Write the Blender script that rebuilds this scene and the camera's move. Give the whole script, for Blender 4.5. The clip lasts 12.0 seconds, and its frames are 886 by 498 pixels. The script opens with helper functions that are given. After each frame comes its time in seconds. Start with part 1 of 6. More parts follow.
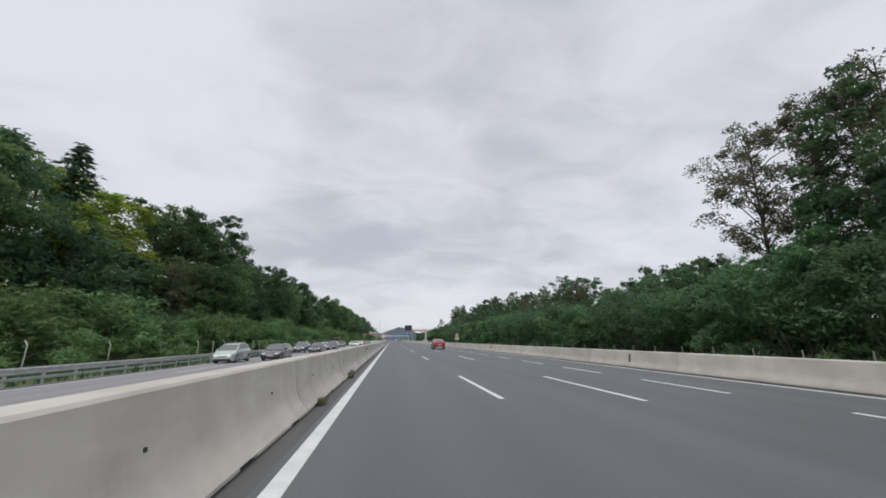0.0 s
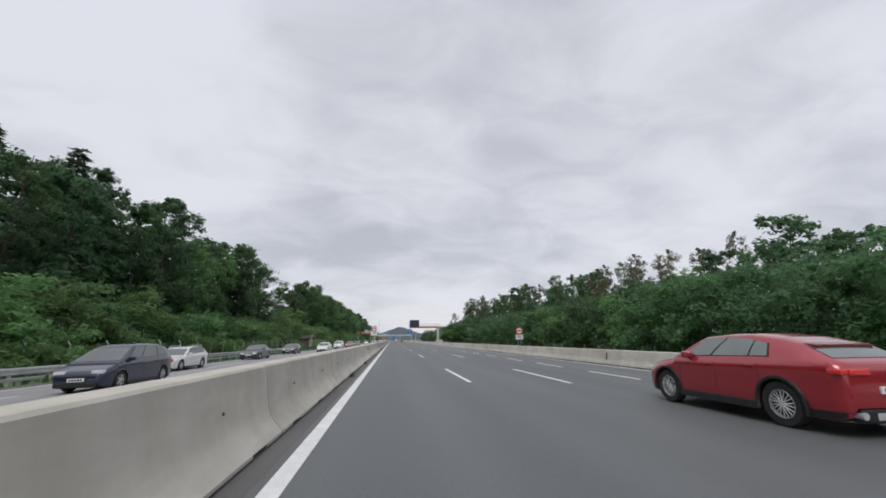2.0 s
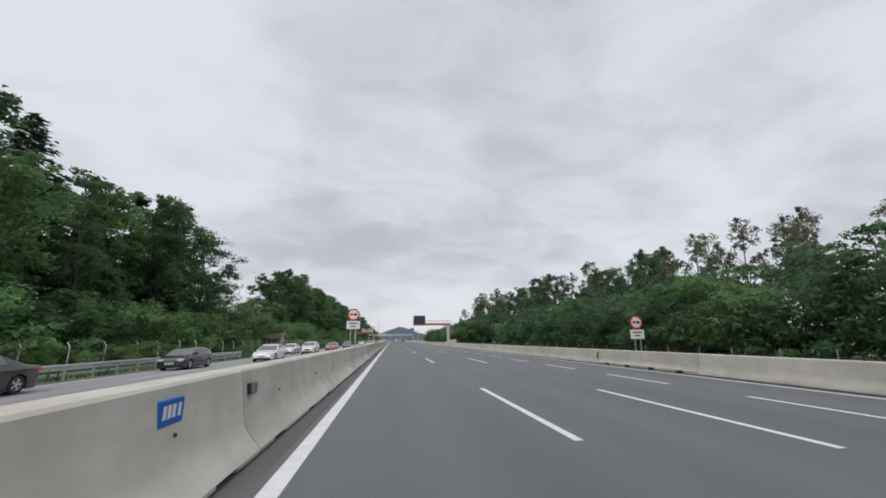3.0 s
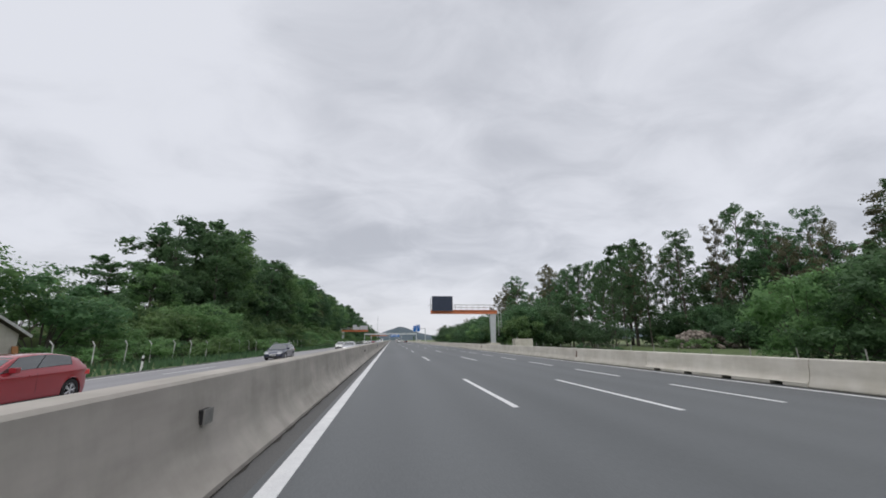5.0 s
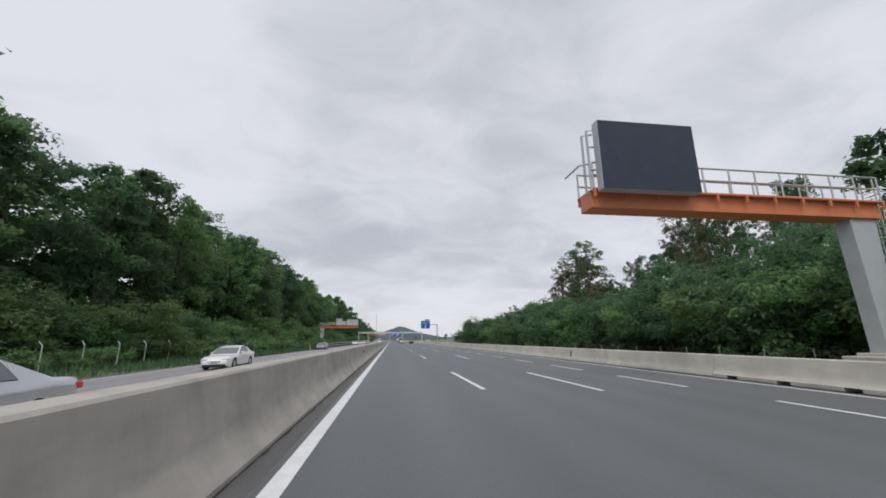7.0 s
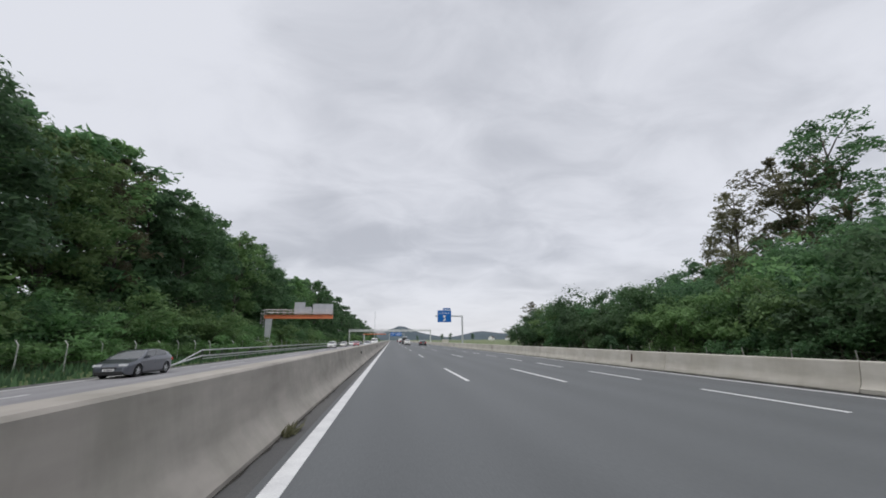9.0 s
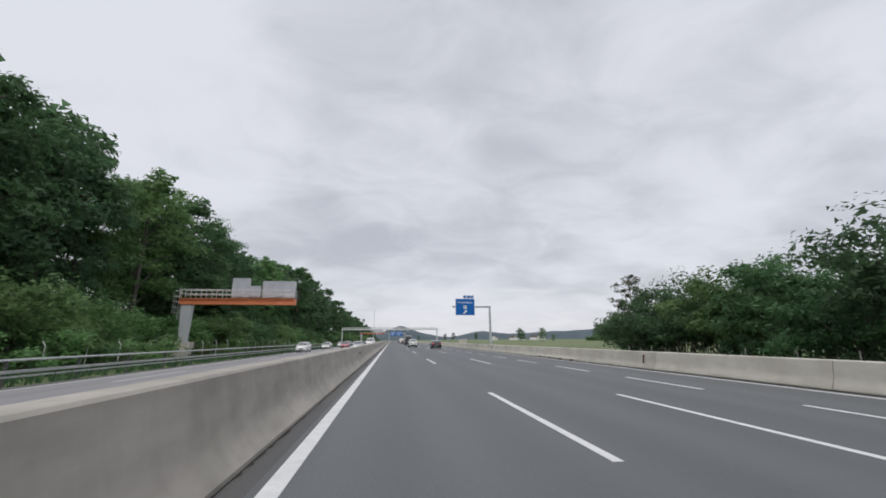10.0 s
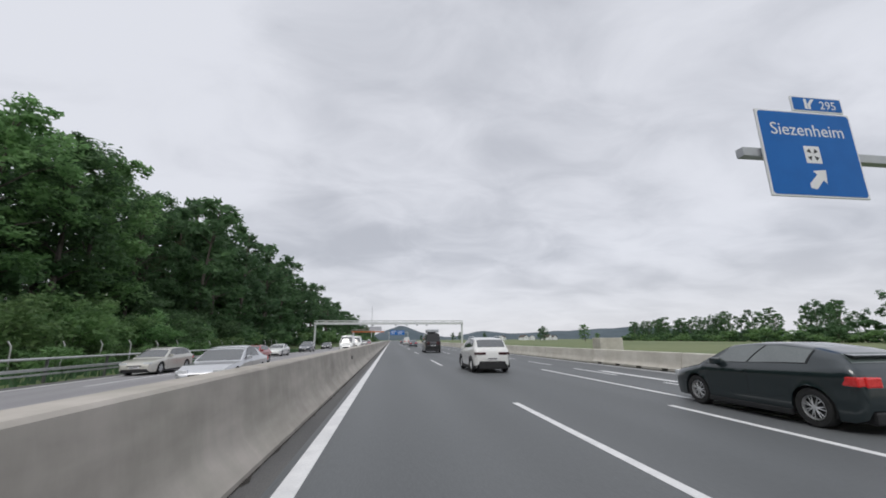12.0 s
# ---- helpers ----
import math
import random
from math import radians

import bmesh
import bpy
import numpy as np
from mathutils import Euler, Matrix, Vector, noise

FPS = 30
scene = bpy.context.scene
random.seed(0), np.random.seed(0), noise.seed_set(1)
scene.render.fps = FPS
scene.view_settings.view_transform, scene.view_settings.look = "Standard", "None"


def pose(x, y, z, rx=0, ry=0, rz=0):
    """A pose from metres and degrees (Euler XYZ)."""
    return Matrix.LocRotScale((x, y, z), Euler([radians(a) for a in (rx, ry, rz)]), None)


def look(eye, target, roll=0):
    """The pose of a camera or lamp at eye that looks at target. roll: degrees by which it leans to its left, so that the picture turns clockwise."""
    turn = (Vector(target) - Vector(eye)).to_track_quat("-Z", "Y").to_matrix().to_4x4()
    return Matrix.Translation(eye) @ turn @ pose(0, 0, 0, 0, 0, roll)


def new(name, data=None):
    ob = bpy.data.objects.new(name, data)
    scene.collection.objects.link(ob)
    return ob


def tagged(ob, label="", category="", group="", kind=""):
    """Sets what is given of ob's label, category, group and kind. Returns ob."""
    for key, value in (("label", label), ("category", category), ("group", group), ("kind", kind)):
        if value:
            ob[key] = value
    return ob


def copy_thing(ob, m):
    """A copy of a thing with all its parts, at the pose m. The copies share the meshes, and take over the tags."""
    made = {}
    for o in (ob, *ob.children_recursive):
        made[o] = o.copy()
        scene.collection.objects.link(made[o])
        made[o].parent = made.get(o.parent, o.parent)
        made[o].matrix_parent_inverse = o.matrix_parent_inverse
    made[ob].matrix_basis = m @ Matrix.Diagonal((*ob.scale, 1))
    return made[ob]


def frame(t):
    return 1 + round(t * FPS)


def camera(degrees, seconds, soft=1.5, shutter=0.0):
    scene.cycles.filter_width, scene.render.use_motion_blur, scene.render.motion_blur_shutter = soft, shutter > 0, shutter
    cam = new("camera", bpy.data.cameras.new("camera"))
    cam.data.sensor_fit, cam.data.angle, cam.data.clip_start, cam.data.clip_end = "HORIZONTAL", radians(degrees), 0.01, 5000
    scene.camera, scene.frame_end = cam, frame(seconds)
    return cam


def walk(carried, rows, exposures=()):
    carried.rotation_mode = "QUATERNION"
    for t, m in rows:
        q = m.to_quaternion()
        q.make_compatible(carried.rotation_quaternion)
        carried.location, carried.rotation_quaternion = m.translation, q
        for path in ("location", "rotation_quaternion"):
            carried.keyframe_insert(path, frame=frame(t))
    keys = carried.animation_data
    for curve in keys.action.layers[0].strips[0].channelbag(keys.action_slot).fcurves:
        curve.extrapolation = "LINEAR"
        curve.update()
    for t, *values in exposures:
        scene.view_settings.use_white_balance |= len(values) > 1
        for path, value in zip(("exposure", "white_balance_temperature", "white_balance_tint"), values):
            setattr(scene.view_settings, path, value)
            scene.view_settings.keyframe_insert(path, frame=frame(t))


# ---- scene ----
# ---------------------------------------------------------------- camera
# A drive along the left lane of a motorway: x to the right, y ahead, road at z = 0.
KNOTS = ((0.0, 0.0), (1.5, 42.6), (3.2, 92.3), (4.8, 139.5), (6.0, 174.8), (7.2, 210.1), (8.8, 257.5), (10.0, 294.1), (12.0, 358.7))
CURVE = np.polyfit([k[0] for k in KNOTS], [k[1] for k in KNOTS], 4)
EYE_Z, YAW, PITCH, ROLL = 1.50, -7.45, 13.25, 0.35


def driven(t):
    """Metres driven after t seconds."""
    return float(np.polyval(CURVE, t) - np.polyval(CURVE, 0.0))


# unevenness of the drive: seconds, metres ahead of the even pace, metres to the side in the lane
UNEVEN = ((0.0, 0.03, -0.065), (0.5, 0.62, -0.062), (1.0, 0.48, -0.062), (1.5, 0.28, -0.052), (2.0, 0.65, -0.044), (2.5, 0.10, -0.042), (3.0, 0.32, -0.037), (4.0, 0.27, -0.03), (5.0, 0.19, -0.024),
          (5.5, 0.34, -0.024), (6.0, -0.18, -0.016), (6.5, -0.56, -0.024), (7.0, -0.12, -0.052), (8.0, -0.20, -0.058), (9.0, -0.14, -0.052), (9.5, -0.40, -0.028), (10.0, -0.21, -0.038), (10.5, -0.06, -0.076),
          (11.0, 0.40, -0.13), (11.5, -0.55, -0.135), (12.0, -1.15, -0.195))

cam = camera(98.0, 12.0, soft=1.75, shutter=0.0)
walk(cam, [(t, pose(side_way, driven(t) + ahead, EYE_Z, 90 + PITCH, ROLL, YAW)) for t, ahead, side_way in UNEVEN],
     exposures=((0.0, 0.0), (12.0, 0.0)))

# ---------------------------------------------------------------- sky and sun (overcast)
SUN_EL, SUN_ROT = radians(52), radians(200)
world = bpy.data.worlds.new("overcast_sky")
scene.world = world
world.use_nodes = True
wn, wl = world.node_tree.nodes, world.node_tree.links
wn.clear()
w_out = wn.new("ShaderNodeOutputWorld")
sky = wn.new("ShaderNodeTexSky")
sky.sky_type = "NISHITA"
sky.sun_disc = False
sky.sun_elevation, sky.sun_rotation = SUN_EL, SUN_ROT
bg_sky = wn.new("ShaderNodeBackground")
bg_sky.inputs["Strength"].default_value = 0.08
wl.new(sky.outputs[0], bg_sky.inputs["Color"])
# cloud deck: direction projected on a plane overhead, two scales of noise
geo = wn.new("ShaderNodeTexCoord")
sep = wn.new("ShaderNodeSeparateXYZ")
wl.new(geo.outputs["Generated"], sep.inputs[0])
lift = wn.new("ShaderNodeMath"); lift.operation = "ADD"; lift.inputs[1].default_value = 0.24
wl.new(sep.outputs["Z"], lift.inputs[0])
up = wn.new("ShaderNodeMath"); up.operation = "MAXIMUM"; up.inputs[1].default_value = 0.05
wl.new(lift.outputs[0], up.inputs[0])
flat = wn.new("ShaderNodeVectorMath"); flat.operation = "DIVIDE"
wl.new(geo.outputs["Generated"], flat.inputs[0])
comb = wn.new("ShaderNodeCombineXYZ")
wl.new(up.outputs[0], comb.inputs[0]); wl.new(up.outputs[0], comb.inputs[1]); comb.inputs[2].default_value = 1e6
wl.new(comb.outputs[0], flat.inputs[1])
turn = wn.new("ShaderNodeMapping")
turn.inputs["Rotation"].default_value = (0, 0, radians(32))
turn.inputs["Scale"].default_value = (0.62, 0.80, 1.0)
wl.new(flat.outputs[0], turn.inputs["Vector"])
big = wn.new("ShaderNodeTexNoise")
big.inputs["Scale"].default_value, big.inputs["Detail"].default_value = 1.1, 3.0
big.inputs["Roughness"].default_value, big.inputs["Distortion"].default_value = 0.45, 0.15
wl.new(turn.outputs[0], big.inputs["Vector"])
fine = wn.new("ShaderNodeTexNoise")
fine.inputs["Scale"].default_value, fine.inputs["Detail"].default_value = 4.2, 6.0
fine.inputs["Roughness"].default_value, fine.inputs["Distortion"].default_value = 0.55, 0.5
wl.new(turn.outputs[0], fine.inputs["Vector"])
mixn = wn.new("ShaderNodeMix"); mixn.data_type = "FLOAT"
mixn.inputs["Factor"].default_value = 0.34
wl.new(big.outputs[0], mixn.inputs[2]); wl.new(fine.outputs[0], mixn.inputs[3])
deck = wn.new("ShaderNodeValToRGB")
deck.color_ramp.interpolation = "EASE"
deck.color_ramp.elements[0].position, deck.color_ramp.elements[0].color = 0.35, (0.517, 0.537, 0.596, 1)
deck.color_ramp.elements[1].position, deck.color_ramp.elements[1].color = 0.61, (0.781, 0.799, 0.864, 1)
wl.new(mixn.outputs[0], deck.inputs[0])
# thinner cloud towards the zenith: brighter there
zen = wn.new("ShaderNodeMapRange")
zen.inputs["From Min"].default_value, zen.inputs["From Max"].default_value = 0.72, 1.0
zen.inputs["To Min"].default_value, zen.inputs["To Max"].default_value = 1.0, 1.7
wl.new(sep.outputs["Z"], zen.inputs["Value"])
# thin pale cloud low over the horizon
low_f = wn.new("ShaderNodeMapRange")
low_f.inputs["From Min"].default_value, low_f.inputs["From Max"].default_value = 0.02, 0.20
low_f.inputs["To Min"].default_value, low_f.inputs["To Max"].default_value = 0.55, 0.0
wl.new(sep.outputs["Z"], low_f.inputs["Value"])
pale = wn.new("ShaderNodeMix"); pale.data_type = "RGBA"
pale.inputs[7].default_value = (0.798, 0.797, 0.836, 1)
wl.new(low_f.outputs[0], pale.inputs["Factor"]); wl.new(deck.outputs[0], pale.inputs[6])
bg_cloud = wn.new("ShaderNodeBackground")
wl.new(pale.outputs[2], bg_cloud.inputs["Color"]); wl.new(zen.outputs[0], bg_cloud.inputs["Strength"])
blend = wn.new("ShaderNodeMixShader")
blend.inputs[0].default_value = 0.93
wl.new(bg_sky.outputs[0], blend.inputs[1]); wl.new(bg_cloud.outputs[0], blend.inputs[2])
wl.new(blend.outputs[0], w_out.inputs["Surface"])

sun_data = bpy.data.lights.new("sun", "SUN")
sun_data.energy, sun_data.angle, sun_data.color = 1.3, radians(25), (1.0, 0.97, 0.93)
sun = new("sun", sun_data)
sun.matrix_world = look((0, 0, 60), (-60 * math.sin(SUN_ROT) / math.tan(SUN_EL), -60 * math.cos(SUN_ROT) / math.tan(SUN_EL), 0))


# ---------------------------------------------------------------- materials
def material(name, low, high, rough=0.7, scale=4.0, fine_scale=60.0, bump=0.0, metal=0.0, spread=0.0, coat=0.0, detail=4.0, stretch=(1, 1, 1), spec=0.5):
    """A surface that varies between two colours at a coarse and a fine scale. spread: variation from piece to piece."""
    m = bpy.data.materials.new(name)
    m.use_nodes = True
    n, l = m.node_tree.nodes, m.node_tree.links
    b = n["Principled BSDF"]
    co = n.new("ShaderNodeTexCoord")
    mp = n.new("ShaderNodeMapping")
    mp.inputs["Scale"].default_value = stretch
    l.new(co.outputs["Object"], mp.inputs["Vector"])
    a = n.new("ShaderNodeTexNoise")
    a.inputs["Scale"].default_value, a.inputs["Detail"].default_value = scale, detail
    l.new(mp.outputs[0], a.inputs["Vector"])
    f = n.new("ShaderNodeTexNoise")
    f.inputs["Scale"].default_value, f.inputs["Detail"].default_value = fine_scale, 3.0
    l.new(mp.outputs[0], f.inputs["Vector"])
    mx = n.new("ShaderNodeMix"); mx.data_type = "FLOAT"; mx.inputs["Factor"].default_value = 0.4
    l.new(a.outputs[0], mx.inputs[2]); l.new(f.outputs[0], mx.inputs[3])
    ramp = n.new("ShaderNodeValToRGB")
    ramp.color_ramp.elements[0].position, ramp.color_ramp.elements[0].color = 0.34, (*low, 1)
    ramp.color_ramp.elements[1].position, ramp.color_ramp.elements[1].color = 0.66, (*high, 1)
    l.new(mx.outputs[0], ramp.inputs[0])
    last = ramp.outputs[0]
    if spread:
        info = n.new("ShaderNodeObjectInfo")
        rng = n.new("ShaderNodeMapRange")
        rng.inputs["To Min"].default_value, rng.inputs["To Max"].default_value = 1 - spread, 1 + spread
        l.new(info.outputs["Random"], rng.inputs["Value"])
        hsv = n.new("ShaderNodeHueSaturation")
        l.new(rng.outputs[0], hsv.inputs["Value"]); l.new(last, hsv.inputs["Color"])
        last = hsv.outputs[0]
    l.new(last, b.inputs["Base Color"])
    b.inputs["Roughness"].default_value, b.inputs["Metallic"].default_value = rough, metal
    b.inputs["Specular IOR Level"].default_value = spec
    if coat:
        b.inputs["Coat Weight"].default_value, b.inputs["Coat Roughness"].default_value = coat, 0.08
    if bump:
        bp = n.new("ShaderNodeBump")
        bp.inputs["Strength"].default_value, bp.inputs["Distance"].default_value = bump, 0.02
        l.new(f.outputs[0], bp.inputs["Height"]); l.new(bp.outputs[0], b.inputs["Normal"])
    return m


def leaf_material(name, dark, light, yellow=0.0):
    """Leaves: darker and lighter from leaf to leaf, from tree to tree, and in patches; half of the light goes through."""
    m = bpy.data.materials.new(name)
    m.use_nodes = True
    n, l = m.node_tree.nodes, m.node_tree.links
    n.clear()
    out = n.new("ShaderNodeOutputMaterial")
    g = n.new("ShaderNodeNewGeometry")
    info = n.new("ShaderNodeObjectInfo")
    co = n.new("ShaderNodeTexCoord")
    patch = n.new("ShaderNodeTexNoise")
    patch.inputs["Scale"].default_value, patch.inputs["Detail"].default_value = 0.55, 2.0
    l.new(co.outputs["Object"], patch.inputs["Vector"])
    add = n.new("ShaderNodeMath"); add.operation = "MULTIPLY_ADD"
    add.inputs[1].default_value = 0.5
    l.new(g.outputs["Random Per Island"], add.inputs[0])
    sub = n.new("ShaderNodeMath"); sub.operation = "MULTIPLY_ADD"; sub.inputs[1].default_value = 1.5; sub.inputs[2].default_value = -0.5
    l.new(patch.outputs[0], sub.inputs[0]); l.new(sub.outputs[0], add.inputs[2])
    ramp = n.new("ShaderNodeValToRGB")
    ramp.color_ramp.elements[0].position, ramp.color_ramp.elements[0].color = 0.1, (*dark, 1)
    ramp.color_ramp.elements[1].position, ramp.color_ramp.elements[1].color = 0.9, (*light, 1)
    l.new(add.outputs[0], ramp.inputs[0])
    hsv = n.new("ShaderNodeHueSaturation")
    hue = n.new("ShaderNodeMapRange")
    hue.inputs["To Min"].default_value, hue.inputs["To Max"].default_value = 0.498 - yellow, 0.525
    l.new(info.outputs["Random"], hue.inputs["Value"]); l.new(hue.outputs[0], hsv.inputs["Hue"])
    val = n.new("ShaderNodeMapRange")
    val.inputs["To Min"].default_value, val.inputs["To Max"].default_value = 0.8, 1.25
    l.new(info.outputs["Random"], val.inputs["Value"]); l.new(val.outputs[0], hsv.inputs["Value"])
    l.new(ramp.outputs[0], hsv.inputs["Color"])
    p = n.new("ShaderNodeBsdfPrincipled")
    p.inputs["Roughness"].default_value = 0.55
    p.inputs["Specular IOR Level"].default_value = 0.35
    t = n.new("ShaderNodeBsdfTranslucent")
    l.new(hsv.outputs[0], p.inputs["Base Color"]); l.new(hsv.outputs[0], t.inputs["Color"])
    mix = n.new("ShaderNodeMixShader"); mix.inputs[0].default_value = 0.56
    l.new(p.outputs[0], mix.inputs[1]); l.new(t.outputs[0], mix.inputs[2]); l.new(mix.outputs[0], out.inputs["Surface"])
    return m


def asphalt(name, low, high):
    """Worn asphalt: aggregate speckle, long wheel tracks and dark patches along the driving direction."""
    m = material(name, low, high, rough=0.60, scale=0.35, fine_scale=45.0, bump=0.30, stretch=(1.0, 0.12, 1.0), spec=0.55)
    n, l = m.node_tree.nodes, m.node_tree.links
    co = n["Texture Coordinate"]
    speck = n.new("ShaderNodeTexVoronoi")
    speck.inputs["Scale"].default_value = 90.0
    l.new(co.outputs["Object"], speck.inputs["Vector"])
    track = n.new("ShaderNodeTexWave")
    track.wave_type, track.bands_direction = "BANDS", "X"
    track.inputs["Scale"].default_value, track.inputs["Distortion"].default_value, track.inputs["Detail"].default_value = 0.17, 0.5, 2.0
    l.new(co.outputs["Object"], track.inputs["Vector"])
    b = n["Principled BSDF"]
    src = b.inputs["Base Color"].links[0].from_socket
    hsv = n.new("ShaderNodeHueSaturation")
    amt = n.new("ShaderNodeMath"); amt.operation = "MULTIPLY_ADD"; amt.inputs[1].default_value, amt.inputs[2].default_value = 0.11, 0.825
    l.new(track.outputs["Fac"], amt.inputs[0])
    amt2 = n.new("ShaderNodeMath"); amt2.operation = "MULTIPLY_ADD"; amt2.inputs[1].default_value = 0.35
    l.new(speck.outputs["Distance"], amt2.inputs[0]); l.new(amt.outputs[0], amt2.inputs[2])
    l.new(amt2.outputs[0], hsv.inputs["Value"]); l.new(src, hsv.inputs["Color"]); l.new(hsv.outputs[0], b.inputs["Base Color"])
    return m


M_ASPHALT = asphalt("worn_asphalt", (0.081, 0.087, 0.089), (0.108, 0.114, 0.116))
M_ASPHALT_PALE = asphalt("pale_asphalt", (0.22, 0.215, 0.225), (0.28, 0.272, 0.28))
M_SHOULDER = material("dusty_gutter_asphalt", (0.085, 0.085, 0.085), (0.13, 0.128, 0.122), rough=0.9, scale=1.2, stretch=(1, 0.2, 1), bump=0.3)
M_GRIT = material("dark_wet_grit", (0.016, 0.014, 0.012), (0.05, 0.043, 0.036), rough=0.95, scale=4.0, fine_scale=40.0, bump=0.5)
M_PAINT = material("worn_white_road_paint", (0.58, 0.58, 0.58), (0.76, 0.76, 0.75), rough=0.6, scale=3.0, fine_scale=40.0)
M_CONCRETE = material("stained_concrete", (0.350, 0.322, 0.288), (0.495, 0.458, 0.412), rough=0.88, scale=0.8, fine_scale=3.5, bump=0.05, spread=0.05, stretch=(1, 0.35, 1.4))
M_CONCRETE_PALE = material("pale_concrete", (0.465, 0.438, 0.388), (0.60, 0.572, 0.508), rough=0.88, scale=0.7, fine_scale=3.5, bump=0.05, spread=0.07, stretch=(1, 0.35, 1.4))


def drips(m, dark, tint):
    """Dirt that has run down a wall: narrow streaks and blotches over its colour."""
    n, l = m.node_tree.nodes, m.node_tree.links
    b = n["Principled BSDF"]
    src = b.inputs["Base Color"].links[0].from_socket
    mp = n.new("ShaderNodeMapping"); mp.inputs["Scale"].default_value = (1.0, 1.3, 0.55)
    l.new(n["Texture Coordinate"].outputs["Object"], mp.inputs["Vector"])
    a = n.new("ShaderNodeTexNoise"); a.inputs["Scale"].default_value, a.inputs["Detail"].default_value, a.inputs["Roughness"].default_value = 1.1, 6.0, 0.62
    l.new(mp.outputs[0], a.inputs["Vector"])
    r = n.new("ShaderNodeValToRGB")
    r.color_ramp.elements[0].position, r.color_ramp.elements[0].color = 0.36, (dark * tint[0], dark * tint[1], dark * tint[2], 1)
    r.color_ramp.elements[1].position, r.color_ramp.elements[1].color = 0.60, (1, 1, 1, 1)
    l.new(a.outputs[0], r.inputs[0])
    x = n.new("ShaderNodeMix"); x.data_type, x.blend_type = "RGBA", "MULTIPLY"
    x.inputs["Factor"].default_value = 0.8
    l.new(src, x.inputs[6]); l.new(r.outputs[0], x.inputs[7]); l.new(x.outputs[2], b.inputs["Base Color"])
    return m


drips(M_CONCRETE, 0.80, (0.98, 1.0, 0.97)), drips(M_CONCRETE_PALE, 0.84, (1.0, 0.99, 0.95))
M_GALV = material("galvanised_steel", (0.42, 0.43, 0.43), (0.60, 0.61, 0.61), rough=0.5, scale=3.0, metal=0.5)
M_GREY_STEEL = material("grey_painted_steel", (0.40, 0.42, 0.44), (0.50, 0.52, 0.54), rough=0.5, scale=1.0, fine_scale=25)
M_ORANGE = material("orange_painted_steel", (0.60, 0.175, 0.075), (0.75, 0.25, 0.11), rough=0.5, scale=0.8, fine_scale=20)
M_PANEL_DARK = material("dark_display_panel", (0.018, 0.027, 0.052), (0.030, 0.042, 0.072), rough=0.5, scale=2.0)
M_PANEL_BACK = material("grey_sheet_metal", (0.37, 0.39, 0.43), (0.47, 0.49, 0.53), rough=0.5, scale=1.5)
M_SIGN_BLUE = material("blue_reflective_sheet", (0.006, 0.115, 0.40), (0.010, 0.140, 0.47), rough=0.5, scale=1.0, spec=0.25)
M_SIGN_WHITE = material("white_reflective_sheet", (0.72, 0.73, 0.74), (0.80, 0.80, 0.80), rough=0.4, scale=2.0)
M_SIGN_RED = material("red_reflective_sheet", (0.55, 0.03, 0.03), (0.62, 0.04, 0.035), rough=0.4, scale=2.0)
M_BLACK = material("black_plastic", (0.012, 0.012, 0.013), (0.022, 0.022, 0.024), rough=0.55, scale=8.0)
M_RUST = material("rusty_reflector", (0.06, 0.035, 0.03), (0.16, 0.07, 0.055), rough=0.7, scale=9.0, fine_scale=40.0)
M_BARK = material("rough_bark", (0.06, 0.05, 0.042), (0.16, 0.14, 0.12), rough=0.95, scale=3.0, fine_scale=24.0, bump=0.6, stretch=(1, 1, 0.25))
M_GRASS = material("verge_grass_ground", (0.045, 0.075, 0.022), (0.12, 0.16, 0.055), rough=0.95, scale=0.35, fine_scale=6.0, bump=0.5)
M_FIELD = material("mown_field", (0.080, 0.125, 0.045), (0.185, 0.200, 0.092), rough=0.95, scale=0.02, fine_scale=0.6)
M_LEAF = leaf_material("broadleaf_foliage", (0.070, 0.128, 0.060), (0.152, 0.252, 0.112))
M_LEAF_DARK = leaf_material("dark_foliage", (0.068, 0.120, 0.064), (0.142, 0.234, 0.112))
M_LEAF_PALE = leaf_material("pale_green_foliage", (0.124, 0.212, 0.086), (0.240, 0.370, 0.146), 0.006)
M_LEAF_YELLOW = leaf_material("yellow_green_foliage", (0.260, 0.350, 0.060), (0.500, 0.580, 0.130))
M_LEAF_BROWN = leaf_material("brownish_thin_foliage", (0.105, 0.105, 0.062), (0.215, 0.200, 0.122))
M_NEEDLES = leaf_material("spruce_needles", (0.045, 0.082, 0.050), (0.105, 0.165, 0.092))
# far woods: the blue-grey is haze of distance put into the base colour
M_HAZY_HILL = material("wooded_hillside_with_haze", (0.055, 0.078, 0.092), (0.090, 0.118, 0.135), rough=1.0, scale=0.006, fine_scale=0.05)
M_STONE = material("rubble_stone", (0.12, 0.10, 0.085), (0.30, 0.26, 0.225), rough=0.95, scale=1.4, fine_scale=14.0, bump=0.4, spread=0.3)
M_WOOD = material("weathered_boards", (0.14, 0.09, 0.06), (0.26, 0.18, 0.12), rough=0.9, scale=1.0, fine_scale=18.0, stretch=(6, 6, 0.5))
M_PLANK = material("orange_brown_board", (0.34, 0.15, 0.055), (0.46, 0.22, 0.09), rough=0.8, scale=1.5, fine_scale=20.0, stretch=(6, 6, 0.5))
M_ROOF = material("brown_roof_tiles", (0.070, 0.055, 0.048), (0.125, 0.098, 0.085), rough=0.85, scale=1.5, fine_scale=12.0)
M_GLASS = material("tinted_glass", (0.030, 0.036, 0.036), (0.055, 0.064, 0.063), rough=0.04, scale=1.0, spec=1.0)
